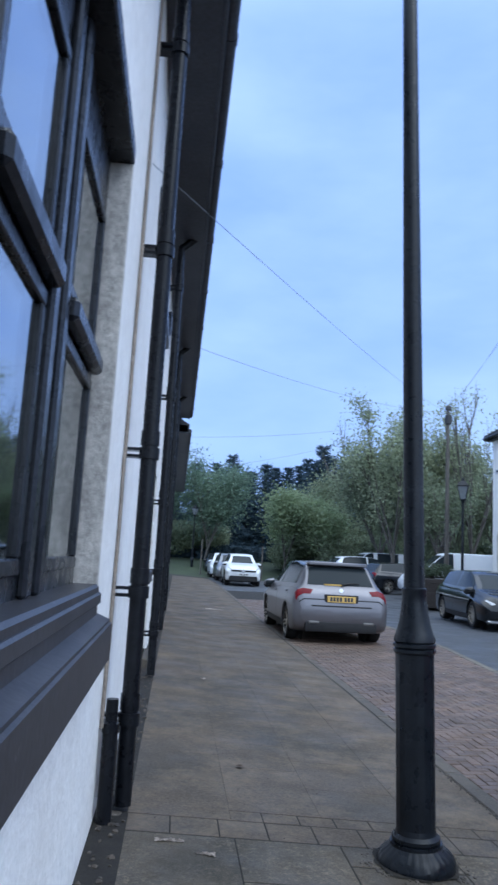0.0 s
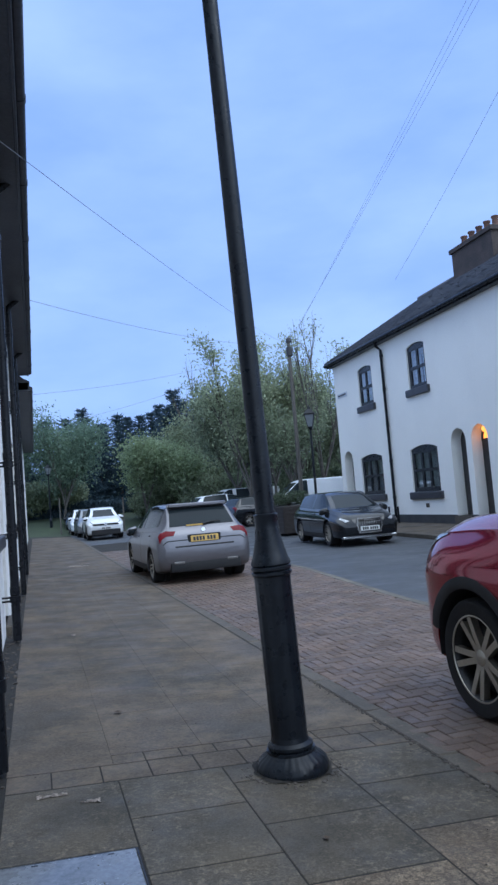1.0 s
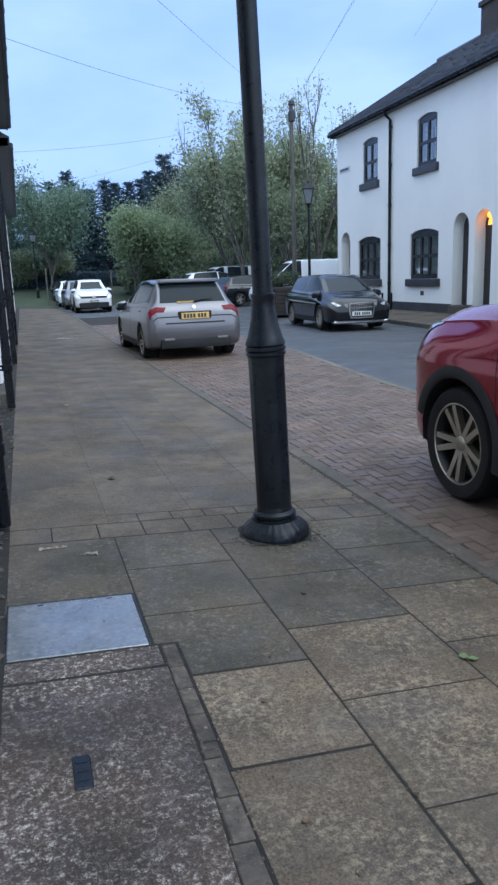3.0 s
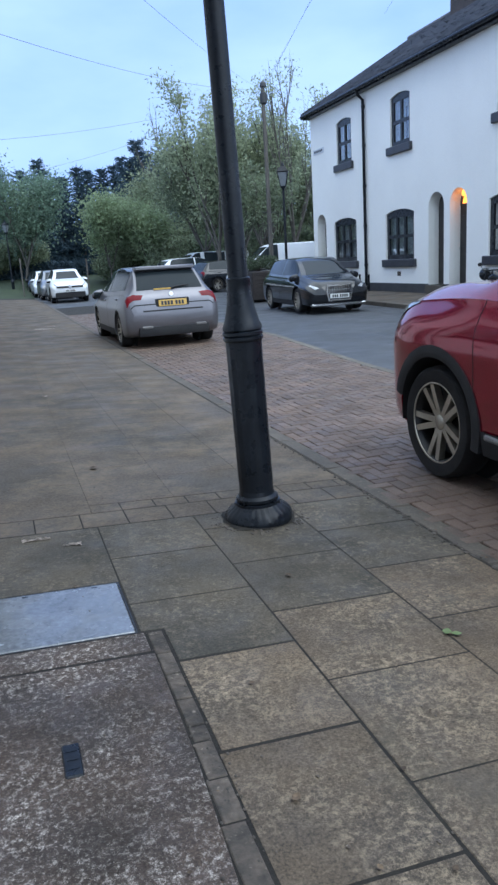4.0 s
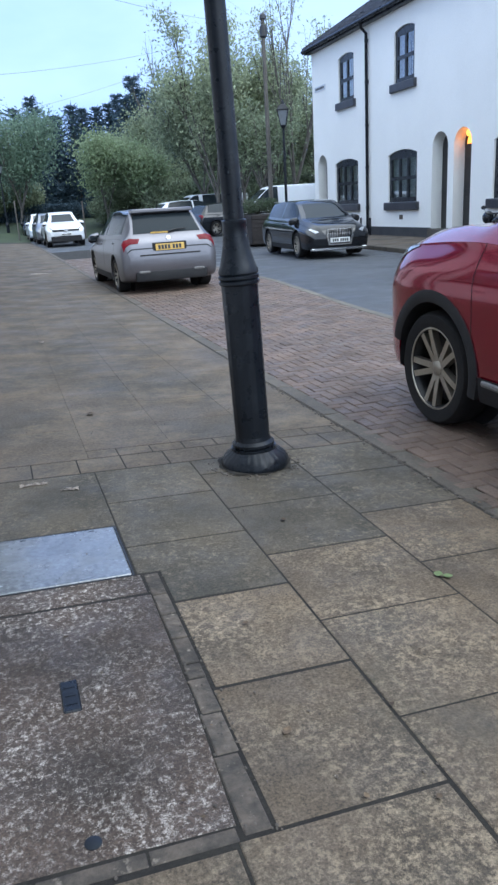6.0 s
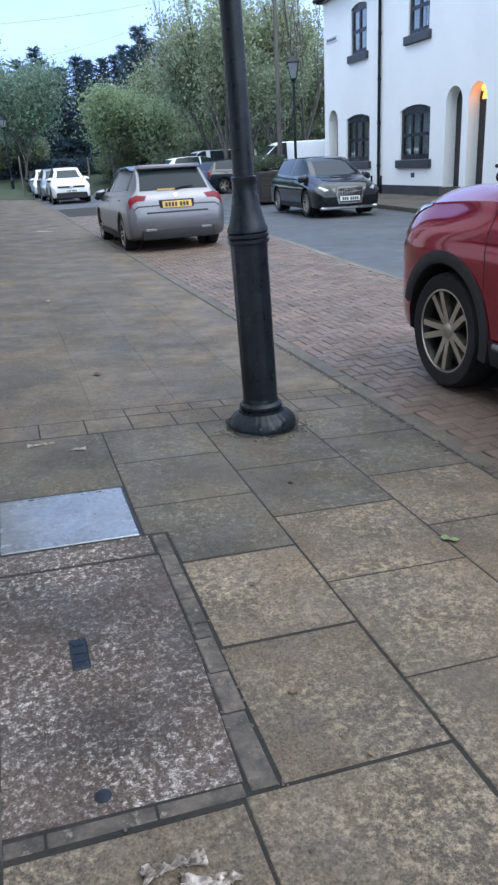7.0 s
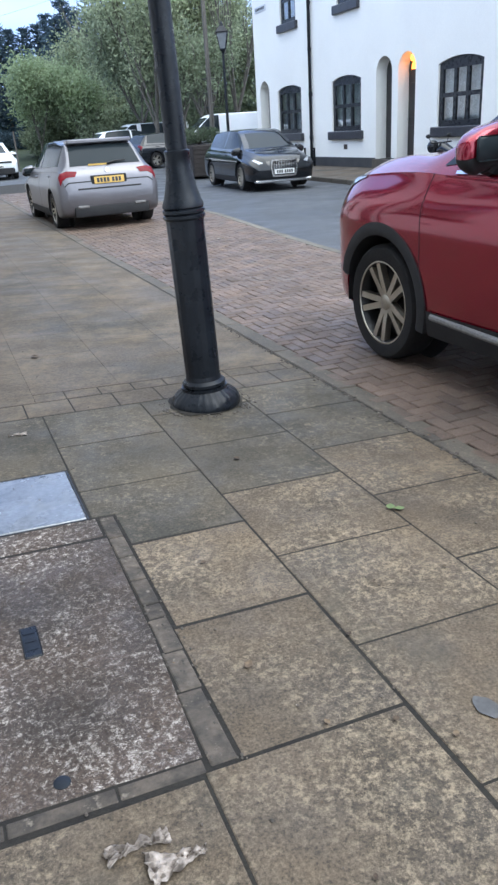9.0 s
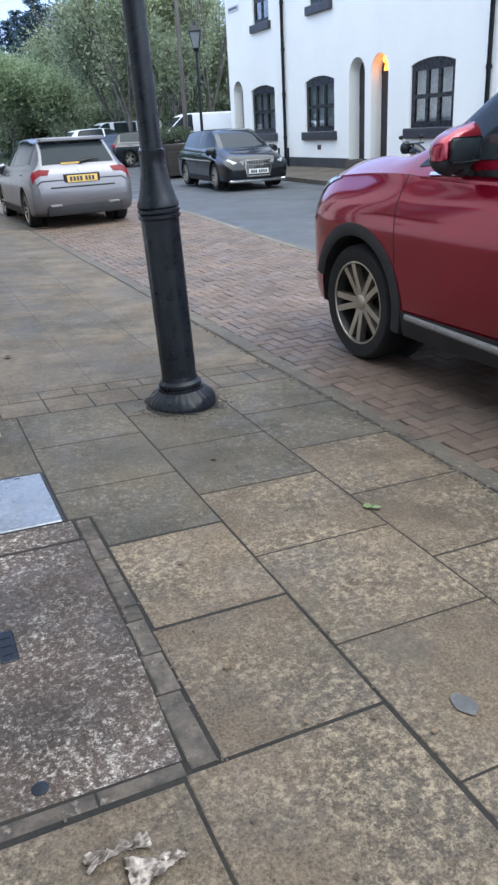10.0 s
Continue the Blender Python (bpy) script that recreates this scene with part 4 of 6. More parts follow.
# herringbone: pairs of blocks stepping over a 0.1 m grid
for i in range(-90, 330):
    for j in range(-40, 330):
        q = (i - j) % 4
        if q not in (0, 3):
            continue
        gx, gy = 2.04 + BK * i, -2.0 + BK * j
        if q == 0:
            cx, cy, rot = gx + BK, gy + BK / 2, 0
        else:
            cx, cy, rot = gx + BK / 2, gy + BK, 1
        if not (1.99 < cx < bay_x(cy) - 0.02 and -0.5 < cy < 26):
            continue
        dz = rs.uniform(-0.010, -0.004)
        if 2.6 < cy < 6.2 and cx < 3.0 and count < 300:
            o = new("paver", block_me)
            o.matrix_world = pose(cx, cy, dz, 0, 0, 90 * rot)
            o.parent = bay
            count += 1
        else:
            base = len(verts)
            for x, y, z in bv:
                verts.append((cx + (x if not rot else -y), cy + (y if not rot else x), z + dz))
            faces += [tuple(base + k for k in f) for f in bf]
me = bpy.data.meshes.new("pavers")
me.from_pydata(verts, [], faces)
me.materials.append(M["block"])
o = new("pavers", me)
o.parent = bay
tagged(o, kind="stuff")


# ---- vehicles ----
def crom(p0, p1, p2, p3, t):
    return 0.5 * ((2 * p1) + (p2 - p0) * t + (2 * p0 - 5 * p1 + 4 * p2 - p3) * t * t + (3 * p1 - p0 - 3 * p2 + p3) * t * t * t)


class Shell:
    """A car body as a smooth half surface over stations (s) and ring points (r)."""

    def __init__(self, stations):
        self.g = [self.ring(*q) for q in stations]
        self.ns, self.nr = len(self.g), len(self.g[0])

    @staticmethod
    def ring(y, zb, zm, hw, belt, hwb, top, hwt):
        up = top - belt
        pts = [(0, zb), (hw * 0.55, zb), (hw * 0.90, zb + 0.01), (hw * 0.985, zb + 0.10), (hw, zm), (hw * 0.995, zm + (belt - zm) * 0.55), (hwb, belt - 0.01),
               (hwb - (hwb - hwt) * 0.10, belt + up * 0.10), (hwb - (hwb - hwt) * 0.86, belt + up * 0.84), (hwt * 0.93, belt + up * 0.955), (hwt * 0.55, belt + up * 0.992), (0, top)]
        return [np.array((x, y, z)) for x, z in pts]

    def __call__(self, s, r, side=1):
        s, r = min(max(s, 0), self.ns - 1 - 1e-6), min(max(r, 0), self.nr - 1 - 1e-6)
        i, j = int(s), int(r)
        rows = []
        for a in range(i - 1, i + 3):
            row = self.g[min(max(a, 0), self.ns - 1)]
            q = []
            for c in range(j - 1, j + 3):
                if c < 0:
                    q.append(row[1] * np.array((-1, 1, 1)))
                elif c >= self.nr:
                    q.append(row[self.nr - 2] * np.array((-1, 1, 1)))
                else:
                    q.append(row[c])
            rows.append(crom(*q, r - j))
        p = crom(*rows, s - i)
        return Vector((p[0] * side, p[1], p[2]))

    def mesh(self, sub=5, subr=4):
        b = bmesh.new()
        ns, nr = (self.ns - 1) * sub, (self.nr - 1) * subr
        rings = []
        for i in range(ns + 1):
            half = [self(i / sub, j / subr) for j in range(nr + 1)]
            ring = [b.verts.new(p) for p in half]
            ring += [b.verts.new((-p.x, p.y, p.z)) for p in half[-2:0:-1]]
            rings.append(ring)
        for a, c in zip(rings, rings[1:]):
            n = len(a)
            for j in range(n):
                b.faces.new((a[j], c[j], c[(j + 1) % n], a[(j + 1) % n]))
        b.faces.new(rings[0])
        b.faces.new(rings[-1][::-1])
        bmesh.ops.recalc_face_normals(b, faces=b.faces[:])
        return b

    def normal(self, s, r, side):
        e = 0.04
        a, c = self(s + e, r, side) - self(s - e, r, side), self(s, r + e, side) - self(s, r - e, side)
        n = a.cross(c)
        if n.length < 1e-9:
            return Vector((0, 0, 1))
        n.normalize()
        mid = self(s, r, side)
        span = self.g[-1][0][1] - self.g[0][0][1]
        if n.dot(Vector((mid.x, (mid.y - span * 0.0) * 0.55, (mid.z - 0.75) * 1.4))) < 0:
            n = -n
        return n

    def patch(self, bm, corners, side=1, n=10, m=6, lift=0.004, thick=0.004, cross=False):
        """A thin panel on the shell between four (s, r) corners; cross: the corners' mirror is joined over the middle."""
        (s0, r0), (s1, r1), (s2, r2), (s3, r3) = corners
        top = []
        for i in range(n + 1):
            row = []
            for j in range(m + 1):
                u, v = i / n, j / m
                sa, ra = s0 + (s1 - s0) * u, r0 + (r1 - r0) * u
                sb, rb = s3 + (s2 - s3) * u, r3 + (r2 - r3) * u
                if cross:
                    w = v * 2
                    k = w if w <= 1 else 2 - w
                    sd = side if w <= 1 else -side
                    s, r = sa + (sb - sa) * k, ra + (rb - ra) * k
                else:
                    sd = side
                    s, r = sa + (sb - sa) * v, ra + (rb - ra) * v
                row.append(bm.verts.new(self(s, r, sd) + self.normal(s, min(r, self.nr - 1.05), sd) * lift))
            top.append(row)
        for i in range(n):
            for j in range(m):
                bm.faces.new((top[i][j], top[i + 1][j], top[i + 1][j + 1], top[i][j + 1]))
        bmesh.ops.recalc_face_normals(bm, faces=bm.faces[:])
        return bm


def wheel(parent, x, y, r, width, side, rim="alloy", spokes=5, rim_r=None, double=True):
    """side: +1 when the outer face looks to +x."""
    w = new("wheel")
    w.parent = parent
    w.matrix_world = parent.matrix_world @ pose(x, y, r, 0, 0, 0)
    R = rim_r or r * 0.70
    h = width / 2
    b = lathe(bmesh.new(), [(R * 0.98, -h * side), (R * 1.04, -h * 1.0 * side), (r * 0.93, -h * 1.02 * side), (r * 0.985, -h * 0.82 * side), (r, -h * 0.4 * side), (r, h * 0.4 * side),
                            (r * 0.985, h * 0.82 * side), (r * 0.93, h * 1.02 * side), (R * 1.04, h * side), (R * 0.98, h * 0.93 * side)], 40, "x", caps=False)
    bmesh.ops.recalc_face_normals(b, faces=b.faces[:])
    part("tyre", b, "tyre", w, smooth=40)
    o = h * 0.9 * side
    b = lathe(bmesh.new(), [(R * 1.0, o), (R * 1.03, o * 1.03), (R * 0.97, o * 1.04), (R * 0.93, o * 0.9), (R * 0.9, -o * 0.3), (R * 0.2, -o * 0.35), (0.01, -o * 0.35)], 40, "x", caps=False)
    bmesh.ops.recalc_face_normals(b, faces=b.faces[:])
    part("rim", b, "dark_alloy", w, smooth=40)
    b = lathe(bmesh.new(), [(R * 1.035, o * 0.98), (R * 1.035, o * 1.06), (R * 0.97, o * 1.07), (R * 0.955, o * 0.96)], 40, "x", caps=False)
    part("rim_edge", b, rim, w, smooth=40)
    b = bmesh.new()
    for i in range(spokes):
        for k in ((-0.10, 0.10) if double else (0,)):
            a = 2 * math.pi * i / spokes - 0.12
            wi, wo = R * 0.078, R * (0.074 if double else 0.16)
            ca, sa = math.cos(a), math.sin(a)
            pts = []
            for rad, off, ww, xx in ((R * 0.12, k * 0.5 * R, wi, o * 0.72), (R * 0.55, k * 1.15 * R, wi * 0.95, o * 0.86), (R * 0.97, k * 1.9 * R, wo, o * 0.98)):
                for sgn in (-1, 1):
                    t = off + sgn * ww
                    pts.append((rad * ca - t * sa, rad * sa + t * ca, xx))
            vs = [b.verts.new((q[2], q[0], q[1])) for q in pts] + [b.verts.new((q[2] - 0.045 * side, q[0], q[1])) for q in pts]
            for f in ((0, 1, 3, 2), (2, 3, 5, 4), (6, 8, 9, 7), (8, 10, 11, 9), (0, 2, 8, 6), (2, 4, 10, 8), (1, 7, 9, 3), (3, 9, 11, 5)):
                b.faces.new([vs[q] for q in f])
    bmesh.ops.recalc_face_normals(b, faces=b.faces[:])
    part("spokes", b, rim, w, "pale twin alloy spokes" if double else "", smooth=25)
    b = lathe(bmesh.new(), [(R * 0.2, o * 0.55), (R * 0.19, o * 0.76), (R * 0.12, o * 0.82), (0.005, o * 0.83)], 20, "x")
    bmesh.ops.recalc_face_normals(b, faces=b.faces[:])
    part("hub_cap", b, rim, w, smooth=40)
    return w


def cut_arches(body, centres, radius, width, z):
    """Takes round wheel arches out of a body mesh."""
    b = bmesh.new()
    for x, y in centres:
        lathe(b, [(radius, x - width / 2), (radius, x + width / 2)], 40, "x", (0, y, z))
    bmesh.ops.recalc_face_normals(b, faces=b.faces[:])
    me = bpy.data.meshes.new("cutter")
    b.to_mesh(me)
    b.free()
    cutter = new("cutter", me)
    cutter.matrix_world = body.matrix_world
    mod = body.modifiers.new("arch", "BOOLEAN")
    mod.object, mod.operation, mod.solver = cutter, "DIFFERENCE", "EXACT"
    dg = bpy.context.evaluated_depsgraph_get()
    dg.update()
    fresh = bpy.data.meshes.new_from_object(body.evaluated_get(dg))
    body.modifiers.clear()
    old = body.data
    body.data = fresh
    bpy.data.meshes.remove(old)
    bpy.data.objects.remove(cutter)
    finish(body, 40)


def scaled(stations, L, W, H, base=(4.26, 1.80, 1.46)):
    a, c, d = L / base[0], W / base[1], H / base[2]
    return [(y * a, zb * d, zm * d, hw * c, bt * d, hwb * c, tp * d, ht * c) for y, zb, zm, hw, bt, hwb, tp, ht in stations]


#  y, underside, widest z, half width, belt z, half width there, top z, half width at the top
HATCH = [(-2.13, 0.40, 0.52, 0.74, 0.60, 0.73, 0.66, 0.66), (-2.08, 0.30, 0.53, 0.84, 0.80, 0.79, 0.86, 0.70), (-2.00, 0.24, 0.56, 0.875, 0.93, 0.80, 1.00, 0.66),
         (-1.80, 0.20, 0.58, 0.892, 0.955, 0.81, 1.22, 0.615), (-1.62, 0.19, 0.58, 0.898, 0.96, 0.82, 1.385, 0.585), (-1.40, 0.18, 0.58, 0.90, 0.955, 0.83, 1.43, 0.58),
         (-0.60, 0.17, 0.57, 0.90, 0.93, 0.84, 1.46, 0.59), (0.10, 0.17, 0.56, 0.90, 0.91, 0.84, 1.45, 0.59), (0.48, 0.17, 0.56, 0.90, 0.905, 0.84, 1.37, 0.585),
         (0.95, 0.17, 0.56, 0.90, 0.90, 0.83, 1.12, 0.64), (1.25, 0.18, 0.56, 0.898, 0.885, 0.80, 0.965, 0.70), (1.60, 0.19, 0.55, 0.89, 0.82, 0.76, 0.90, 0.60),
         (1.90, 0.20, 0.53, 0.86, 0.74, 0.72, 0.81, 0.54), (2.06, 0.22, 0.50, 0.79, 0.64, 0.66, 0.70, 0.46), (2.13, 0.30, 0.46, 0.68, 0.54, 0.58, 0.58, 0.40)]
SUV = [(-2.10, 0.45, 0.62, 0.72, 0.74, 0.72, 0.80, 0.64), (-2.04, 0.34, 0.64, 0.84, 0.92, 0.78, 1.00, 0.68), (-1.95, 0.27, 0.66, 0.875, 1.03, 0.80, 1.12, 0.66),
       (-1.74, 0.23, 0.68, 0.895, 1.06, 0.81, 1.36, 0.60), (-1.52, 0.22, 0.68, 0.90, 1.06, 0.81, 1.51, 0.58), (-1.20, 0.22, 0.68, 0.90, 1.05, 0.82, 1.57, 0.58),
       (-0.50, 0.21, 0.67, 0.90, 1.03, 0.83, 1.60, 0.59), (0.05, 0.21, 0.67, 0.90, 1.02, 0.83, 1.58, 0.59), (0.42, 0.21, 0.67, 0.90, 1.02, 0.83, 1.49, 0.59),
       (0.84, 0.21, 0.67, 0.90, 1.03, 0.82, 1.25, 0.64), (1.12, 0.22, 0.67, 0.90, 1.03, 0.80, 1.11, 0.70), (1.45, 0.23, 0.67, 0.895, 0.99, 0.76, 1.06, 0.62),
       (1.78, 0.25, 0.66, 0.875, 0.92, 0.73, 0.99, 0.56), (2.00, 0.28, 0.62, 0.81, 0.82, 0.68, 0.87, 0.48), (2.09, 0.36, 0.58, 0.70, 0.70, 0.60, 0.73, 0.42)]

BLUFF = SUV[:10] + [(1.10, 0.22, 0.67, 0.90, 1.04, 0.82, 1.13, 0.70), (1.45, 0.23, 0.67, 0.90, 1.03, 0.80, 1.12, 0.64),
                    (1.80, 0.25, 0.66, 0.885, 1.00, 0.79, 1.08, 0.60), (1.99, 0.27, 0.64, 0.83, 0.93, 0.75, 0.99, 0.55), (2.07, 0.30, 0.62, 0.74, 0.84, 0.68, 0.88, 0.48)]


def plate(parent, y, z, colour, side, w=0.52, h=0.111, tilt=0):
    """A number plate with plain bars; side: -1 looks to -y."""
    p = part("number_plate", box(bmesh.new(), -w / 2, w / 2, -0.008, 0.008, -h / 2, h / 2, 0.004), colour, parent, "yellow number plate" if colour == "yellow_plate" else "white number plate",
             smooth=None, m=parent.matrix_world @ pose(0, y, z, tilt, 0, 0))
    for i in range(7):
        x = -0.215 + i * 0.058 + (0.03 if i > 3 else 0)
        part("plate_bar", box(bmesh.new(), x, x + 0.042, 0.008 * side - 0.003, 0.008 * side + 0.003, -0.036, 0.036), "ink", p, smooth=None)
    return p


def mirror_pair(parent, x, y, z, paint, sc=1.0):
    for s in (-1, 1):
        mp = new("door_mirror")
        mp.parent = parent
        mp.matrix_world = parent.matrix_world @ pose(s * (x + 0.07 * sc), y, z, 0, 0, s * -10)
        for name, material, z0, z1 in (("mirror_shell", paint, -0.02, 0.085), ("mirror_housing", "plastic", -0.085, -0.022)):
            b = bmesh.new()
            rows = []
            for i in range(7):
                zz = z0 + (z1 - z0) * i / 6
                k = (abs(zz) / 0.092) ** 2.6
                full = math.sqrt(max(0.02, 1 - min(k, 0.98)))
                ring = []
                for j in range(24):
                    a = 2 * math.pi * j / 24
                    cx, cy = math.cos(a), math.sin(a)
                    px = math.copysign(abs(cx) ** 0.7, cx) * 0.125 * (full if cx * s > 0 else 0.6 + 0.4 * full)
                    py = math.copysign(abs(cy) ** 0.7, cy) * (0.10 if cy > 0 else 0.05) * full * (1.0 - 0.25 * cx * s)
                    ring.append(b.verts.new((px * sc, py * sc, (zz + 0.02 * cx * -s) * sc)))
                rows.append(ring)
            for p, q in zip(rows, rows[1:]):
                for j in range(24):
                    b.faces.new((p[j], p[(j + 1) % 24], q[(j + 1) % 24], q[j]))
            b.faces.new(rows[0][::-1])
            b.faces.new(rows[-1])
            bmesh.ops.recalc_face_normals(b, faces=b.faces[:])
            part(name, b, material, mp, smooth=50)
        b = box(bmesh.new(), -0.095 * sc, 0.095 * sc, -0.056 * sc, -0.046 * sc, -0.05 * sc, 0.05 * sc, 0.012)
        part("mirror_glass", b, "car_glass", mp, smooth=50)
        b = tube(bmesh.new(), [(-s * 0.04 * sc, 0.02, -0.06 * sc), (-s * 0.13 * sc, 0.02, -0.11 * sc)], [0.05 * sc, 0.03 * sc], 8)
        part("mirror_foot", b, "plastic", mp, smooth=40)


def car(m, label, paint, stations, wheels, wr=0.32, doors=5, rim="alloy", cladding=False, kind="hatch", spokes=5, rim_r=None, mirror_at=None):
    c = root("car", m, label, "car", "cars parked along the street")
    sh = Shell(stations)
    body = part("body", sh.mesh(), paint, c, smooth=40)
    bpy.context.view_layer.update()
    hw = max(q[3] for q in stations)
    yf, yr = wheels
    cut_arches(body, [(s * (hw - 0.05), y) for s in (-1, 1) for y in (yf, yr)], wr + 0.055, 0.46, wr + 0.01)
    for y in (yf, yr):
        for s in (-1, 1):
            wheel(c, s * (hw - 0.125), y, wr, 0.21, s, rim, spokes, rim_r)
            b = lathe(bmesh.new(), [(wr + 0.05, s * (hw - 0.30)), (wr + 0.05, s * (hw - 0.29)), (0.02, s * (hw - 0.29)), (0.02, s * (hw - 0.30))], 30, "x", (0, y, wr + 0.01))
            part("wheel_well", b, "plastic", c)
            b = bmesh.new()
            edge = [[b.verts.new((s * (hw - d), y + (wr + 0.052) * math.cos(a), wr + 0.01 + (wr + 0.052) * math.sin(a))) for d in (0.295, 0.03)] for a in (math.radians(-8 + 196 * i / 24) for i in range(25))]
            for p, q in zip(edge, edge[1:]):
                b.faces.new((p[0], p[1], q[1], q[0]))
            part("arch_liner", b, "plastic", c)
            if cladding:
                b = bmesh.new()
                n = 28
                rows = []
                ks = sorted((q[0], q[3]) for q in stations)
                for i in range(n + 1):
                    a = math.radians((16 if y > 0 else -12) + 176 * i / n)
                    yq = y + (wr + 0.09) * math.cos(a)
                    tuck = hw - float(np.interp(yq, [q[0] for q in ks], [q[1] for q in ks]))
                    ring = []
                    for rr_, xx in ((wr + 0.05, hw - 0.06), (wr + 0.048, hw + 0.004), (wr + 0.075, hw + 0.016), (wr + 0.125, hw + 0.008), (wr + 0.128, hw - 0.05)):
                        ring.append(b.verts.new((s * (xx - tuck), y + rr_ * math.cos(a), wr + 0.01 + rr_ * math.sin(a))))
                    rows.append(ring)
                for p, q in zip(rows, rows[1:]):
                    for j in range(4):
                        b.faces.new((p[j], p[j + 1], q[j + 1], q[j]))
                bmesh.ops.recalc_face_normals(b, faces=b.faces[:])
                part("arch_trim", b, "plastic", c, "matt black wheel arch trim", smooth=50)
    # glass
    b = sh.patch(bmesh.new(), ((8.1, 9.5), (9.85, 9.4), (9.85, 11), (8.1, 11)), 1, 12, 24, cross=True)
    part("windscreen", b, "car_glass", c)
    b = sh.patch(bmesh.new(), ((2.2, 8.95), (3.8, 9.05), (3.8, 11), (2.2, 11)), 1, 10, 24, cross=True)
    rear_glass = part("rear_window", b, "car_glass", c)
    splits = [(3.0, 4.9, 6.35), (6.5, 8.9, 9.2)] if doors == 5 else [(3.1, 5.0, 6.2), (6.35, 8.9, 9.2)]
    for s in (-1, 1):
        b = sh.patch(bmesh.new(), ((3.6, 7.2), (6.42, 7.1), (6.42, 8.75), (4.7, 8.7)), s, 14, 5)
        part("side_window", b, "car_glass", c)
        b = sh.patch(bmesh.new(), ((6.56, 7.1), (9.35, 7.25), (8.25, 8.75), (6.56, 8.75)), s, 14, 5)
        part("side_window", b, "car_glass", c)
        b = sh.patch(bmesh.new(), ((5.6, 2.6), (9.2, 2.6), (9.2, 3.25), (5.6, 3.25)), s, 20, 3, lift=0.012)
        part("sill_trim", b, "plastic", c, smooth=40)
        # shut lines as narrow dark strips let into the side
        for sa in ((6.48, 9.55) if doors == 3 else (4.95, 6.48, 9.55)):
            b = sh.patch(bmesh.new(), ((sa - 0.012, 3.3), (sa + 0.012, 3.3), (sa + 0.012, 6.9), (sa - 0.012, 6.9)), s, 1, 14, lift=0.0015)
            part("door_gap", b, "plastic", c)
        for sa in ((7.0,) if doors == 3 else (5.3, 7.0)):
            p = sh(sa, 5.6, s)
            b = box(bmesh.new(), -0.02, 0.02, -0.10, 0.10, -0.018, 0.018, 0.012)
            part("door_handle", b, paint, c, smooth=40, m=c.matrix_world @ pose(p.x, p.y, p.z))
    q = sh(9.4, 7.0)
    my, mz = mirror_at or (q.y - 0.05, q.z + 0.02)
    mirror_pair(c, q.x, my, mz, paint, 1.15 if mirror_at else 1.0)
    return c, sh


def lamp_panels(c, sh, corners, material, name, label, lift=0.006, n=8, m=5):
    for s in (-1, 1):
        part(name, sh.patch(bmesh.new(), corners, s, n, m, lift=lift), material, c, label, smooth=60)


# silver hatchback ahead, seen from behind
silver, sh = car(pose(2.84, 15.75, -0.02, 0, 0, 1.0), "silver hatchback parked in the block-paved bay", "silver", HATCH, (1.28, -1.34), 0.315)
lamp_panels(silver, sh, ((1.12, 5.4), (2.2, 5.55), (1.72, 9.5), (1.12, 9.4)), "tail", "tail_light", "dark red wraparound tail light")
plate(silver, -2.122, 0.80, "yellow_plate", -1, tilt=-8)
# dark box in place of the shading in the plate's recess
part("plate_recess", box(bmesh.new(), -0.31, 0.31, -2.112, -2.04, 0.735, 0.88, 0.01), "plastic", silver, smooth=None)
part("bumper_slot", box(bmesh.new(), -0.56, 0.56, -2.134, -2.05, 0.655, 0.69, 0.012), "plastic", silver, "dark strip across the bumper", smooth=None)
part("bumper_valance", box(bmesh.new(), -0.66, 0.66, -2.142, -1.9, 0.22, 0.40, 0.04, 2), "plastic", silver, smooth=40)
for s in (-1, 1):
    part("exhaust_trim", box(bmesh.new(), s * 0.50 - 0.10, s * 0.50 + 0.10, -2.155, -2.11, 0.365, 0.41, 0.012), "strip", silver, smooth=None)
    part("reflector", box(bmesh.new(), s * 0.66 - 0.05, s * 0.66 + 0.05, -2.112, -2.08, 0.42, 0.445, 0.006), "tail", silver, smooth=None)
part("wiper", tube(bmesh.new(), [(0.02, -1.985, 1.055), (0.18, -1.965, 1.085), (0.36, -1.96, 1.09)], [0.02, 0.014, 0.008], 8), "plastic", silver)
part("window_sticker", box(bmesh.new(), -0.30, 0.02, -1.985, -1.978, 1.035, 1.062), "yellow_plate", silver, "thin yellow strip behind the rear glass", smooth=None)
part("spoiler", box(bmesh.new(), -0.56, 0.56, -1.74, -1.46, 1.385, 1.455, 0.018), "silver", silver, smooth=40)
part("aerial", tube(bmesh.new(), [(0, -1.3, 1.43), (0, -1.42, 1.56)], 0.008, 6), "plastic", silver)
part("tailgate_gap", sh.patch(bmesh.new(), ((0.62, 6.6), (0.70, 6.6), (0.70, 11), (0.62, 11)), 1, 1, 20, lift=0.002, cross=True), "plastic", silver)
part("emblem", lathe(bmesh.new(), [(0.04, -0.012), (0.04, 0.006), (0.005, 0.008)], 12), "chrome", silver, m=silver.matrix_world @ pose(0, -2.05, 0.955, 80, 0, 0))

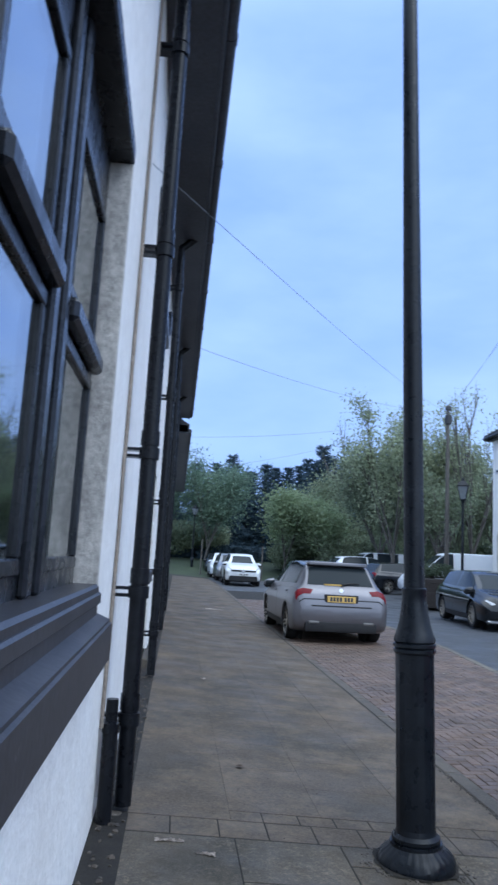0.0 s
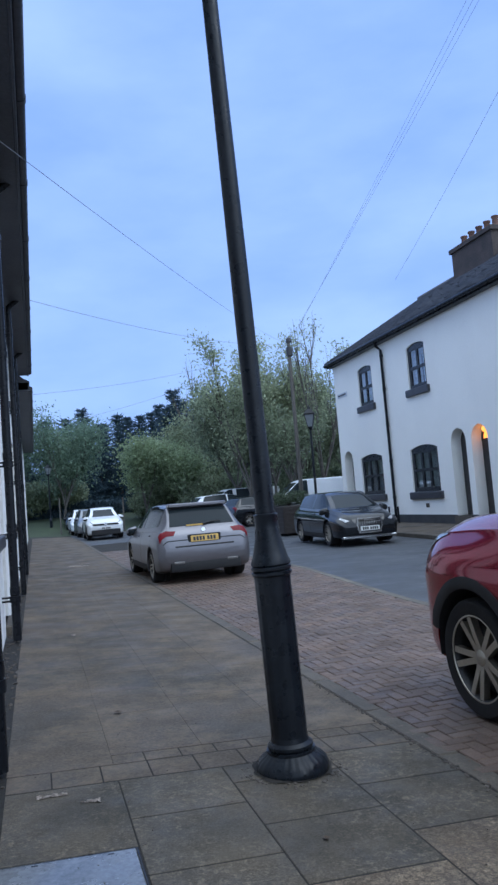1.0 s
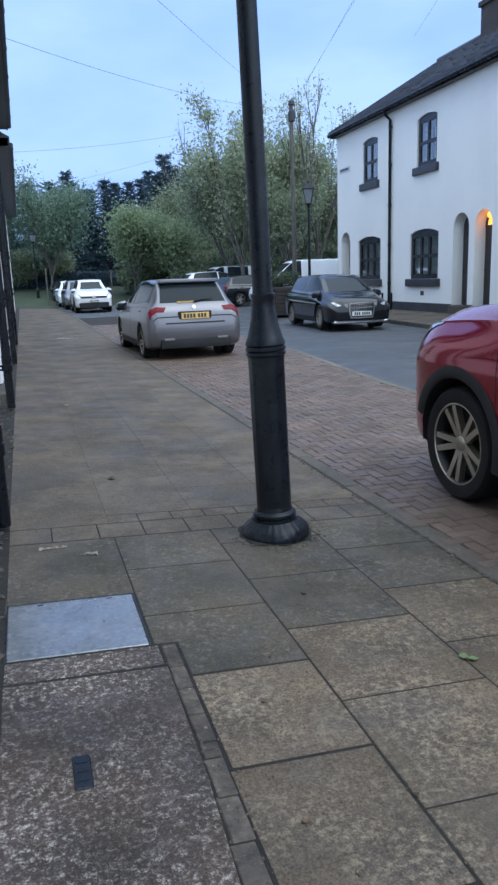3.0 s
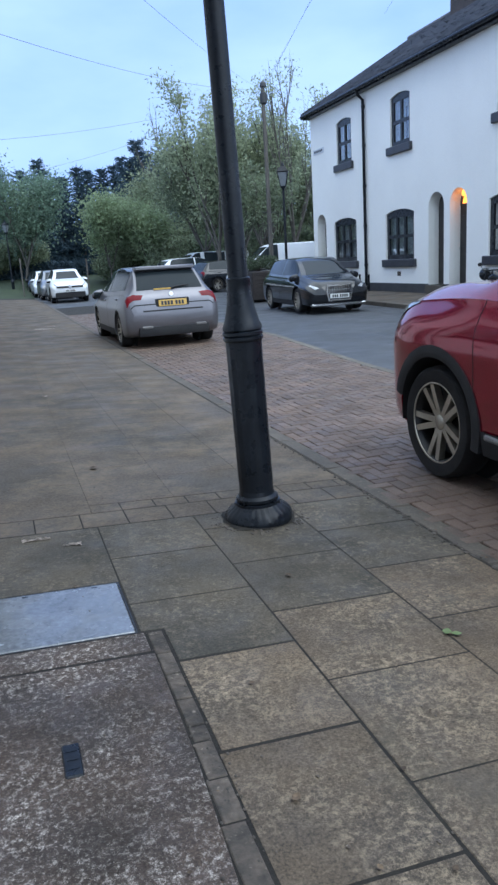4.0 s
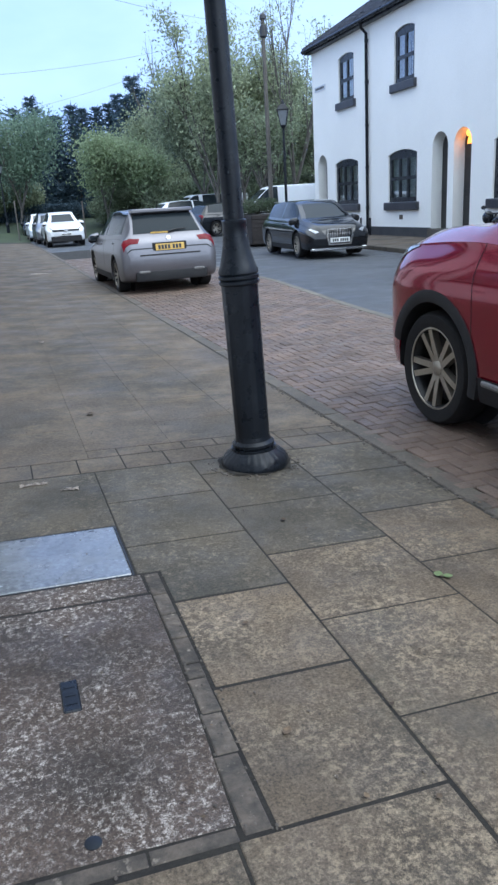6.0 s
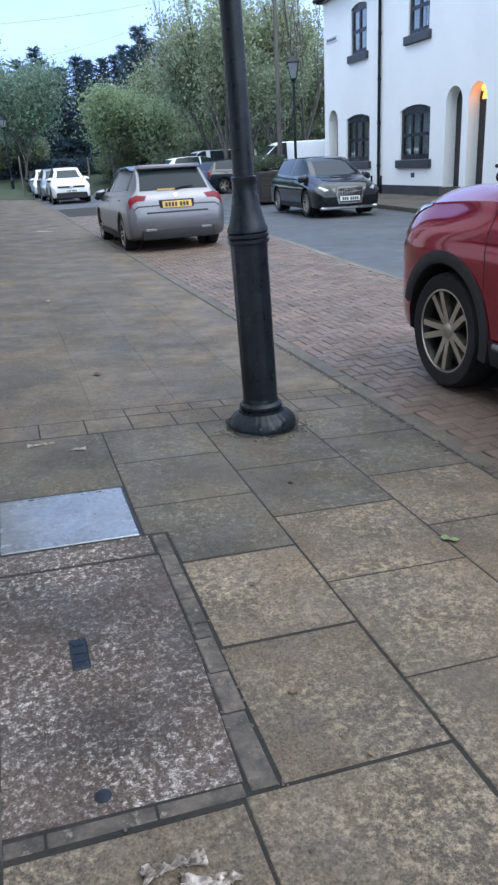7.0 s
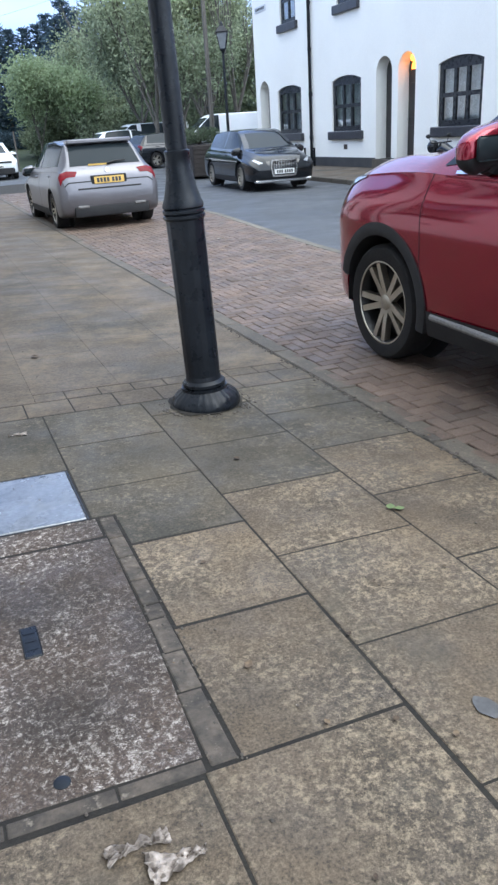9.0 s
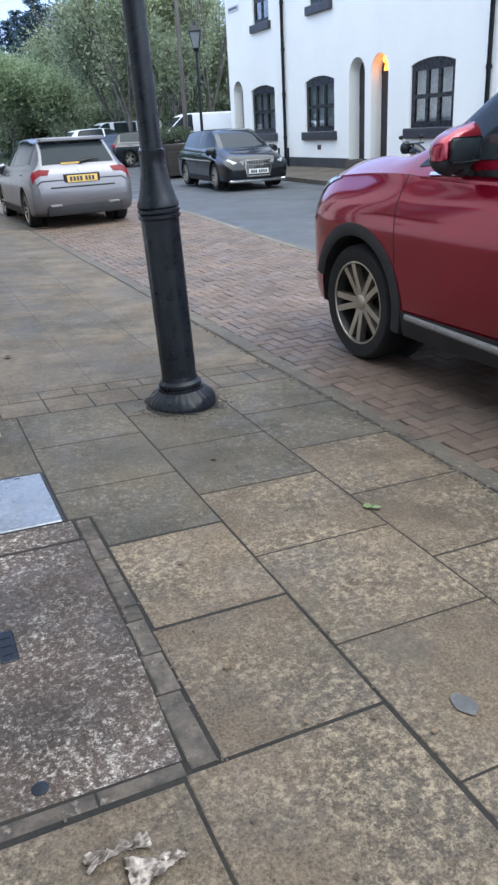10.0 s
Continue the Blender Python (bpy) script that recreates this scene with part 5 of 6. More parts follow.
# black three-door hatchback across the road, facing the camera
black, sh = car(pose(8.33, 19.9, 0.0, 0, 0, 180 - 4.0), "shiny black three-door hatchback parked at the far kerb", "dark_car", scaled(HATCH, 4.2, 1.78, 1.42), (1.27, -1.31), 0.32, doors=3, spokes=7)
lamp_panels(black, sh, ((12.0, 5.7), (13.25, 6.1), (13.2, 7.6), (12.0, 6.9)), "head", "headlight", "clear headlight")
g = bmesh.new()
pierced(g, [(-0.30, 0.30), (0.30, 0.30), (0.36, 0.52), (0.33, 0.70), (-0.33, 0.70), (-0.36, 0.52)], [[(-0.26, 0.335), (0.26, 0.335), (0.32, 0.52), (0.295, 0.665), (-0.295, 0.665), (-0.32, 0.52)]], 2.07, 2.12)
part("grille_frame", g, "chrome", black, "bright chrome grille surround", smooth=None)
part("grille", box(bmesh.new(), -0.30, 0.30, 2.05, 2.085, 0.33, 0.67), "plastic", black, smooth=None)
for i in range(9):
    x = -0.26 + i * 0.065
    part("grille_bar", box(bmesh.new(), x - 0.006, x + 0.006, 2.08, 2.105, 0.47, 0.66), "chrome", black, smooth=None)
for i in range(4):
    part("emblem_ring", lathe(bmesh.new(), [(0.047, -0.006), (0.047, 0.006), (0.037, 0.006), (0.037, -0.006), (0.047, -0.006)], 18, caps=False), "chrome", black, m=black.matrix_world @ pose(-0.11 + i * 0.073, 2.12, 0.60, 90, 0, 0))
plate(black, 2.125, 0.42, "white_plate", 1)
part("front_lip", box(bmesh.new(), -0.74, 0.74, 1.93, 2.09, 0.17, 0.24, 0.02), "chrome", black, smooth=None)
for s in (-1, 1):
    part("air_intake", box(bmesh.new(), s * 0.55 - 0.13, s * 0.55 + 0.13, 1.96, 2.07, 0.28, 0.42, 0.02), "plastic", black, smooth=None)

# red crossover beside the camera
red, sh = car(pose(3.36, 3.00, -0.008, 0, 0, 0.5), "glossy red crossover with black arch trims parked in the bay", "red", scaled(BLUFF, 4.22, 1.86, 1.76, (4.2, 1.80, 1.60)), (1.405, -1.30), 0.365, cladding=True, rim_r=0.262, mirror_at=(0.52, 1.28))
lamp_panels(red, sh, ((11.7, 6.0), (13.5, 5.3), (13.4, 7.5), (11.7, 6.75)), "head", "headlight", "clear swept-back headlight")
for s in (-1, 1):
    part("side_strip", tube(bmesh.new(), [(s * 0.925, -0.95, 0.37), (s * 0.935, 0.0, 0.36), (s * 0.925, 0.86, 0.385)], 0.022, 10), "strip", red, "dull grey strip along the dark sill")
    part("window_strip", sh.patch(bmesh.new(), ((4.2, 6.86), (8.9, 6.86), (8.9, 7.02), (4.2, 7.02)), s, 24, 2, lift=0.008), "chrome", red, "chrome strip under the side windows")
part("wiper", tube(bmesh.new(), [(-0.62, 1.10, 1.09), (-0.2, 1.0, 1.15), (0.1, 0.98, 1.17)], [0.02, 0.012, 0.01], 8), "plastic", red)
part("wiper", tube(bmesh.new(), [(0.0, 1.13, 1.09), (0.4, 1.04, 1.14), (0.62, 1.0, 1.15)], [0.02, 0.012, 0.01], 8), "plastic", red)

# white crossover farther along, facing the camera
white, sh = car(pose(3.2, 38.9, -0.02, 0, 0, 180), "white crossover facing the camera, parked along the near footway", "white_car", scaled(SUV, 4.12, 1.80, 1.58, (4.2, 1.80, 1.60)), (1.26, -1.34), 0.33, cladding=True)
lamp_panels(white, sh, ((12.2, 5.9), (13.5, 6.1), (13.3, 7.5), (12.2, 6.9)), "head", "headlight", "clear headlight")
part("grille", box(bmesh.new(), -0.62, 0.62, 2.0, 2.09, 0.70, 0.78, 0.02), "plastic", white, "black grille band", smooth=None)
part("emblem", lathe(bmesh.new(), [(0.10, -0.01), (0.10, 0.012), (0.05, 0.02)], 4), "chrome", white, m=white.matrix_world @ pose(0, 2.09, 0.74, 90, 0, 0))
part("lower_grille", box(bmesh.new(), -0.70, 0.70, 1.92, 2.085, 0.22, 0.49, 0.03), "plastic", white, smooth=None)
plate(white, 2.085, 0.56, "white_plate", 1)
for i, (y, p, lab, st) in enumerate(((44.0, "grey_car", "grey hatchback parked behind the white crossover", HATCH), (49.2, "white_car", "pale hatchback parked far down the street", HATCH), (54.2, "dark_car", "dark hatchback parked far down the street", HATCH))):
    oc, osh = car(pose(3.0 - 0.12 * i, y, 0.0, 0, 0, 180), lab, p, scaled(st, 4.2, 1.78, 1.56), (1.28, -1.34), 0.32)
    lamp_panels(oc, osh, ((12.2, 5.9), (13.5, 6.1), (13.3, 7.5), (12.2, 6.9)), "head", "headlight", "clear headlight")
    plate(oc, 2.13, 0.45, "white_plate", 1)

# vehicles in the side street
dk, sh = car(pose(11.4, 37.3, 0.02, 0, 0, -75), "dark saloon-like hatchback parked in the side street", "dark_car", scaled(HATCH, 4.4, 1.8, 1.5), (1.3, -1.36), 0.33)
lamp_panels(dk, sh, ((1.12, 5.4), (2.2, 5.55), (1.72, 9.5), (1.12, 9.4)), "tail", "tail_light", "dark red tail light")
wh, sh = car(pose(10.4, 41.0, 0.02, 0, 0, -80), "white estate-like car parked in the side street", "van_white", scaled(SUV, 4.6, 1.82, 1.75, (4.2, 1.8, 1.6)), (1.3, -1.36), 0.33)
VAN = [(-2.6, 0.45, 0.8, 0.86, 1.10, 0.90, 1.90, 0.80), (-2.55, 0.30, 0.8, 0.94, 1.12, 0.93, 1.95, 0.82), (-2.3, 0.25, 0.8, 0.95, 1.12, 0.94, 1.97, 0.84), (-1.6, 0.24, 0.8, 0.96, 1.12, 0.94, 1.98, 0.84),
       (-1.0, 0.24, 0.8, 0.96, 1.12, 0.94, 1.98, 0.84), (-0.5, 0.24, 0.8, 0.96, 1.12, 0.94, 1.98, 0.84), (0.0, 0.24, 0.8, 0.96, 1.12, 0.94, 1.98, 0.84), (0.5, 0.24, 0.8, 0.96, 1.12, 0.94, 1.97, 0.83),
       (0.9, 0.24, 0.8, 0.96, 1.12, 0.93, 1.90, 0.80), (1.5, 0.24, 0.8, 0.96, 1.12, 0.92, 1.42, 0.78), (1.85, 0.25, 0.78, 0.95, 1.10, 0.90, 1.20, 0.76), (2.15, 0.26, 0.76, 0.94, 1.00, 0.86, 1.10, 0.68),
       (2.4, 0.28, 0.70, 0.90, 0.88, 0.80, 0.95, 0.60), (2.52, 0.32, 0.62, 0.82, 0.76, 0.74, 0.80, 0.52), (2.58, 0.40, 0.58, 0.72, 0.66, 0.66, 0.68, 0.46)]


def van(m, label, glazed=True):
    c = root("van", m, label, "van", "vans in the side street")
    s_ = Shell(VAN)
    body = part("body", s_.mesh(), "van_white", c, smooth=40)
    bpy.context.view_layer.update()
    cut_arches(body, [(s * 0.9, y) for s in (-1, 1) for y in (1.7, -1.4)], 0.39, 0.5, 0.34)
    for y in (1.7, -1.4):
        for s in (-1, 1):
            wheel(c, s * 0.84, y, 0.33, 0.22, s)
    part("windscreen", s_.patch(bmesh.new(), ((8.15, 9.2), (9.9, 9.0), (9.9, 11), (8.15, 11)), 1, 10, 20, cross=True), "car_glass", c)
    for s in (-1, 1):
        part("side_window", s_.patch(bmesh.new(), ((7.1, 7.2), (9.4, 7.2), (8.3, 8.6), (7.1, 8.6)), s, 10, 5), "car_glass", c)
        if glazed:
            part("side_window", s_.patch(bmesh.new(), ((4.0, 7.2), (6.6, 7.2), (6.6, 8.5), (4.0, 8.5)), s, 10, 5), "car_glass", c)
        part("headlight", s_.patch(bmesh.new(), ((11.6, 5.9), (13.2, 6.1), (13.2, 7.5), (11.6, 6.9)), s, 8, 4, lift=0.006), "head", c)
        part("side_trim", s_.patch(bmesh.new(), ((2.0, 4.3), (11.0, 4.3), (11.0, 4.8), (2.0, 4.8)), s, 24, 2, lift=0.01), "plastic", c)
    return c


van(pose(12.2, 31.7, 0.10, 0, 0, 84), "large white panel van parked beside the end house", False)
van(pose(12.0, 44.5, 0.10, 0, 0, 95), "white van with dark side windows in the side street")


# black motorbike standing at the far footway, mostly behind the red car
mb = root("motorbike", pose(9.95, 13.55, 0.1, 0, 0, 8) @ Matrix.Diagonal((0.8, 0.9, 0.76, 1)), "black motorbike standing on the far footway", "motorbike")
for y in (0.68, -0.68):
    part("tyre", lathe(bmesh.new(), [(0.22, -0.06), (0.29, -0.055), (0.31, 0.0), (0.29, 0.055), (0.22, 0.06)], 26, "x", (0, y, 0.31)), "tyre", mb)
b = tube(bmesh.new(), [(0, -0.75, 0.72), (0, -0.35, 0.80), (0, 0.0, 0.80), (0, 0.25, 0.92), (0, 0.48, 0.86)], [0.09, 0.15, 0.13, 0.17, 0.08], 14)
part("seat_and_tank", b, "dark_car", mb)
part("engine", box(bmesh.new(), -0.17, 0.17, -0.28, 0.30, 0.25, 0.68, 0.06, 2), "plastic", mb)
b = tube(bmesh.new(), [(-0.36, 0.36, 1.10), (-0.16, 0.46, 1.08), (0.16, 0.46, 1.08), (0.36, 0.36, 1.10)], 0.022, 8)
part("handlebar", b, "plastic", mb)
for s in (-1, 1):
    part("fork", tube(bmesh.new(), [(s * 0.09, 0.70, 0.31), (s * 0.09, 0.46, 1.06)], 0.026, 8), "plastic", mb)
    b = bmesh.new()
    bmesh.ops.create_uvsphere(b, u_segments=12, v_segments=8, radius=0.06)
    part("mirror", b, "plastic", mb, m=mb.matrix_world @ pose(s * 0.36, 0.45, 1.26) @ Matrix.Diagonal((1.4, 0.5, 0.9, 1)))
    part("mirror_stem", tube(bmesh.new(), [(s * 0.28, 0.42, 1.1), (s * 0.35, 0.45, 1.24)], 0.008, 6), "plastic", mb)
b = bmesh.new()
bmesh.ops.create_uvsphere(b, u_segments=14, v_segments=10, radius=0.16)
part("headlamp_cowl", b, "dark_car", mb, m=mb.matrix_world @ pose(0, 0.62, 0.98) @ Matrix.Diagonal((1.0, 0.8, 1.1, 1)))


# ---- trees ----
def leaf_quads(n, place, size, r, flat=0.0):
    """Small bent leaf shapes at the given places: vertices and faces."""
    n, size = int(n * 2.6), size * 0.62
    vs, fs = [], []
    for i in range(n):
        p = place(r)
        if p is None:
            continue
        s = size * r.uniform(0.6, 1.4)
        a = Vector((r.gauss(0, 1), r.gauss(0, 1), r.gauss(0, 1) * (1 - flat))).normalized()
        c = a.orthogonal().normalized()
        c = (Matrix.Rotation(r.uniform(0, 6.28), 3, a) @ c)
        d = a.cross(c)
        k = len(vs)
        vs += [p - c * s, p + d * s * 0.45 + a * s * 0.12, p + c * s, p - d * s * 0.45 + a * s * 0.12]
        fs += [(k, k + 1, k + 2), (k, k + 2, k + 3)]
    return vs, fs


def mesh_part(name, vs, fs, material, parent, label=""):
    me = bpy.data.meshes.new(name)
    me.from_pydata([tuple(v) for v in vs], [], fs)
    me.materials.append(M[material])
    o = new(name, me)
    o.parent = parent
    if label:
        o["label"] = label
    return o


def broadleaf(x, y, z, top, reach, seed, leaves=5000, size=0.13, material="leaf", label="tall deciduous tree with fresh spring leaves",
              fork=0.3, stems=5, clump=0.35, thin=0.0, low=0.15, rise=0.75):
    """A forked tree: ascending limbs, boughs and twigs grown first, then drawn out to its height and reach; leaves hang in sprays about the twigs.
    thin: share of the sprays that are missing towards the top; low: height, as a share, below which there are none."""
    r = random.Random(seed)
    H = top - z
    t = root("tree", pose(x, y, z), label, "tree", "trees behind the street")
    limbs, tips = [], []

    def grow(p, d, length, rad, level):
        n = 5
        pts, q, dd = [p], p.copy(), d.copy()
        for i in range(n):
            dd = (dd + Vector((r.gauss(0, 0.10), r.gauss(0, 0.10), 0.05 * rise + r.gauss(0, 0.04)))).normalized()
            q = q + dd * (length / n)
            pts.append(q.copy())
        limbs.append((pts, rad, level))
        if level >= 2:
            tips.extend(pts[2:])
        if level < 3:
            for i in range((0, 6, 5)[level] if level else stems):
                f = r.uniform(0.25, 0.98) if level else r.uniform(0.75, 1.0)
                at = pts[min(int(f * n), n - 1)].lerp(pts[min(int(f * n) + 1, n)], f * n % 1)
                a = 2 * math.pi * (i + r.random()) / (stems if level == 0 else 6)
                side = Vector((math.cos(a), math.sin(a), 0))
                nd = (dd * (0.9 if level else 0.4) + side * ((0.5 if level == 0 else 0.75) * (1.25 - rise * 0.6)) + Vector((0, 0, 0.45 * rise))).normalized()
                grow(at, nd, (1 - fork) * r.uniform(0.75, 1.0) if level == 0 else length * r.uniform(0.35, 0.6) * (1.15 - 0.5 * f), max(rad * (0.52 if level == 0 else 0.45), 0.008), level + 1)

    grow(Vector((0, 0, 0)), Vector((r.gauss(0, 0.03), r.gauss(0, 0.03), 1)), fork, 0.0125 * H, 0)
    hz = max(p.z for p in tips)
    sides = sorted(math.hypot(p.x, p.y) for p in tips)
    hx = sides[int(len(sides) * 0.93)]
    fit = lambda p: Vector((p.x * reach / hx, p.y * reach / hx, p.z * H / hz))
    b = bmesh.new()
    for pts, rad, level in limbs:
        k = len(pts) - 1
        tube(b, [fit(p) for p in pts], [max(rad * (1 - (0.3 if level == 0 else 0.75) * i / k), 0.006) for i in range(k + 1)], (8, 6, 5, 4)[level], cap=False)
    part("trunk", b, "bark", t, smooth=60)
    sprays = []
    for p in tips:
        q = fit(p)
        if q.z > low * H and r.random() > thin * (q.z / H) ** 1.5:
            sprays.append((q, r.uniform(0.5, 1.2)))

    def place(rr):
        q, w = rr.choice(sprays)
        return q + Vector((rr.gauss(0, 1), rr.gauss(0, 1), rr.gauss(-0.15, 0.7))) * clump * w

    vs, fs = leaf_quads(leaves, place, size, r)
    tagged(mesh_part("crown", vs, fs, material, t), kind="stuff")
    return t


def conifer(x, y, z, h, w, seed, label="dark tall conifer"):
    r = random.Random(seed)
    t = root("tree", pose(x, y, z), label, "tree", "dark conifers at the far end")
    b = tube(bmesh.new(), [(0, 0, 0), (0.05, 0, h * 0.5), (0, 0.03, h * 0.98)], [0.22, 0.13, 0.02], 8)
    vs, fs = [], []
    k = 0
    levels = int(h / 0.45)
    for i in range(levels):
        f = 0.12 + 0.88 * i / levels
        reach = w * (1 - f) ** 0.62 * r.uniform(0.7, 1.2) + 0.3
        for j in range(14):
            a = r.uniform(0, 6.283)
            ln = reach * r.uniform(0.6, 1.1)
            droop = r.uniform(-0.05, 0.35)
            n = max(3, int(ln / 0.28))
            for q in range(n):
                u = (q + 0.6) / n
                c = Vector((math.cos(a) * ln * u, math.sin(a) * ln * u, h * f + droop * ln * u + r.gauss(0, 0.08)))
                s = 0.42 * (1.15 - 0.5 * u) * r.uniform(0.7, 1.3)
                for m in range(3):
                    ax = Vector((math.cos(a + r.gauss(0, 0.7)), math.sin(a + r.gauss(0, 0.7)), r.gauss(0.1, 0.4))).normalized()
                    sd = ax.orthogonal().normalized()
                    sd = Matrix.Rotation(r.uniform(0, 6.28), 3, ax) @ sd
                    k = len(vs)
                    vs += [c - ax * s * 0.4 - sd * s * 0.16, c - ax * s * 0.4 + sd * s * 0.16, c + ax * s]
                    fs.append((k, k + 1, k + 2))
    part("trunk", b, "bark", t, smooth=60)
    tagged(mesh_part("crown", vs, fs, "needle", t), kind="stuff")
    return t


def shrub(x, y, z, wx, wy, h, seed, n=2500, material="leaf", size=0.11, label="dense green shrub", name="shrub"):
    r = random.Random(seed)
    t = root(name, pose(x, y, z), label, "shrub", "shrubs behind the street")
    b = bmesh.new()
    for i in range(9):
        a = r.uniform(0, 6.28)
        tube(b, [(0, 0, 0), (math.cos(a) * wx * 0.2, math.sin(a) * wy * 0.2, h * 0.5), (math.cos(a) * wx * 0.38, math.sin(a) * wy * 0.38, h * 0.85)], [0.04, 0.025, 0.008], 5)
    part("stem", b, "bark", t)
    lumps = [(Vector((r.uniform(-1, 1) * wx * 0.32, r.uniform(-1, 1) * wy * 0.32, h * r.uniform(0.25, 0.72))), r.uniform(0.22, 0.36)) for _ in range(14)]

    def place(rr):
        c, s = rr.choice(lumps)
        d = Vector((rr.gauss(0, 1), rr.gauss(0, 1), rr.gauss(0, 1))).normalized() * rr.uniform(0.55, 1.05)
        p = c + Vector((d.x * wx * s, d.y * wy * s, d.z * h * s))
        return p if p.z > 0 else None

    vs, fs = leaf_quads(n, place, size, r)
    tagged(mesh_part("crown", vs, fs, material, t), kind="stuff")
    return t


# pale sparse trees behind the end house
SPARSE = "tall open-crowned tree with sparse pale spring leaves"
broadleaf(11.6, 40.0, 0.0, 10.8, 2.1, 21, 3600, 0.15, "leaf_pale", SPARSE, 0.22, 5, 0.42, 0.45, 0.20, 0.62)
broadleaf(14.9, 42.0, 0.1, 11.2, 2.1, 22, 3200, 0.15, "leaf_pale", SPARSE, 0.24, 5, 0.42, 0.5, 0.20, 0.62)
broadleaf(15.6, 39.0, 0.1, 11.7, 2.0, 23, 800, 0.12, "leaf_pale", "half-bare upright tree with few young leaves", 0.2, 5, 0.34, 0.5, 0.25, 0.55)
broadleaf(13.4, 41.0, 0.1, 9.4, 2.1, 24, 3200, 0.15, "leaf_pale", SPARSE, 0.24, 5, 0.45, 0.3, 0.2, 0.55)
broadleaf(12.3, 45.0, 0.1, 8.9, 2.7, 26, 5200, 0.17, "leaf_mid", "leafy green tree with loose crown", 0.22, 6, 0.62, 0.2, 0.10, 0.45)
broadleaf(14.8, 46.0, 0.1, 8.9, 2.7, 27, 5200, 0.17, "leaf_mid", "leafy green tree with broad crown", 0.22, 6, 0.62, 0.2, 0.10, 0.45)
broadleaf(17.4, 46.0, 0.1, 8.4, 3.0, 31, 5600, 0.17, "leaf_mid", "leafy green tree with broad crown", 0.22, 6, 0.62, 0.2, 0.10, 0.45)
broadleaf(13.6, 38.2, 0.0, 6.4, 2.2, 32, 2600, 0.14, "leaf_mid", "small green tree behind the parked vans", 0.34, 5, 0.48, 0.1, 0.3, 0.45)
broadleaf(20.0, 44.0, 0.1, 7.2, 2.8, 34, 4600, 0.17, "leaf_mid", "leafy green tree with broad crown", 0.22, 6, 0.62, 0.1, 0.10, 0.45)
broadleaf(12.3, 56.0, 0.4, 12.8, 1.7, 25, 120, 0.10, "leaf_pale", "bare tree with fine upright twigs", 0.3, 7, 0.25, 0.5, 0.3, 0.6)
broadleaf(13.9, 56.0, 0.4, 11.6, 1.6, 35, 100, 0.10, "leaf_pale", "bare tree with fine upright twigs", 0.3, 7, 0.25, 0.5, 0.3, 0.6)
broadleaf(10.2, 55.0, 0.4, 8.0, 2.3, 28, 5200, 0.17, "leaf_mid", "leafy grey-green tree with broad crown", 0.18, 6, 0.65, 0.15, 0.06, 0.5)
broadleaf(7.4, 52.0, 0.3, 6.2, 1.6, 29, 3600, 0.16, "leaf_bright", "light-green young tree with ragged crown", 0.18, 6, 0.55, 0.35, 0.05, 0.5)
broadleaf(9.8, 50.5, 0.25, 5.7, 1.5, 36, 3600, 0.16, "leaf_bright", "light-green young tree with ragged crown", 0.18, 6, 0.55, 0.35, 0.05, 0.5)
broadleaf(2.0, 57.0, 0.5, 9.3, 2.4, 30, 5400, 0.17, "leaf", "grey-green birch-like tree at the street's end", 0.18, 6, 0.7, 0.3, 0.05, 0.6)
broadleaf(-2.4, 59.0, 0.7, 8.8, 2.6, 33, 5400, 0.17, "leaf", "grey-green birch-like tree at the street's end", 0.18, 6, 0.7, 0.3, 0.05, 0.6)
for i, (x, y, top) in enumerate(((4.8, 72, 11.4), (6.2, 72.5, 9.9), (8.15, 72, 10.7), (9.1, 73, 10.5), (10.25, 72, 10.5), (11.25, 71, 10.7), (12.3, 72, 11.5), (11.7, 61, 11.2), (12.7, 62, 10.4), (13.5, 61.5, 9.9), (3.2, 73, 10.6), (7.1, 75, 10.2), (1.4, 74, 10.6), (-0.6, 75, 10.2), (-3.4, 76, 10.6), (15.6, 64, 10.2), (17.8, 64, 10.8), (20.5, 65, 11.0), (10.9, 60.5, 9.6), (5.4, 75, 9.4), (-6.0, 74, 10.2))):
    conifer(x, y, 1.3, top - 1.3, 2.3, 50 + i, "dark conifer in the far tree belt, haze in its blue-green")
for i, (x, y, wx, h) in enumerate(((17.5, 44, 6, 3.2), (21, 52, 8, 6.0), (14.0, 53, 7, 5.2), (10.2, 57, 6, 4.2), (11.8, 50, 5.5, 3.4), (9.0, 55, 4, 2.6), (1.2, 62, 6, 3.2), (-3.5, 64, 6, 3.6), (18.5, 58, 8, 6.5))):
    shrub(x, y, far_rise(x, y), wx, 4.5, h, 80 + i, 5200, "leaf_mid", 0.19, "loose green thicket below the trees")
r = random.Random(5)
hd = root("hedge", pose(4.5, 61.5, 1.0), "low dark green hedge across the street's end", "hedge")
vs, fs = leaf_quads(9000, lambda q: Vector((q.uniform(-10, 12), q.uniform(-0.6, 0.6), q.uniform(0.0, 1.25))), 0.15, r)
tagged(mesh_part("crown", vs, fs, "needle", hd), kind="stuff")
b = bmesh.new()
for i in range(23):
    tube(b, [(-10 + i, 0, -0.4), (-10 + i, 0.05, 0.9)], [0.04, 0.02], 5)
part("stem", b, "bark", hd)
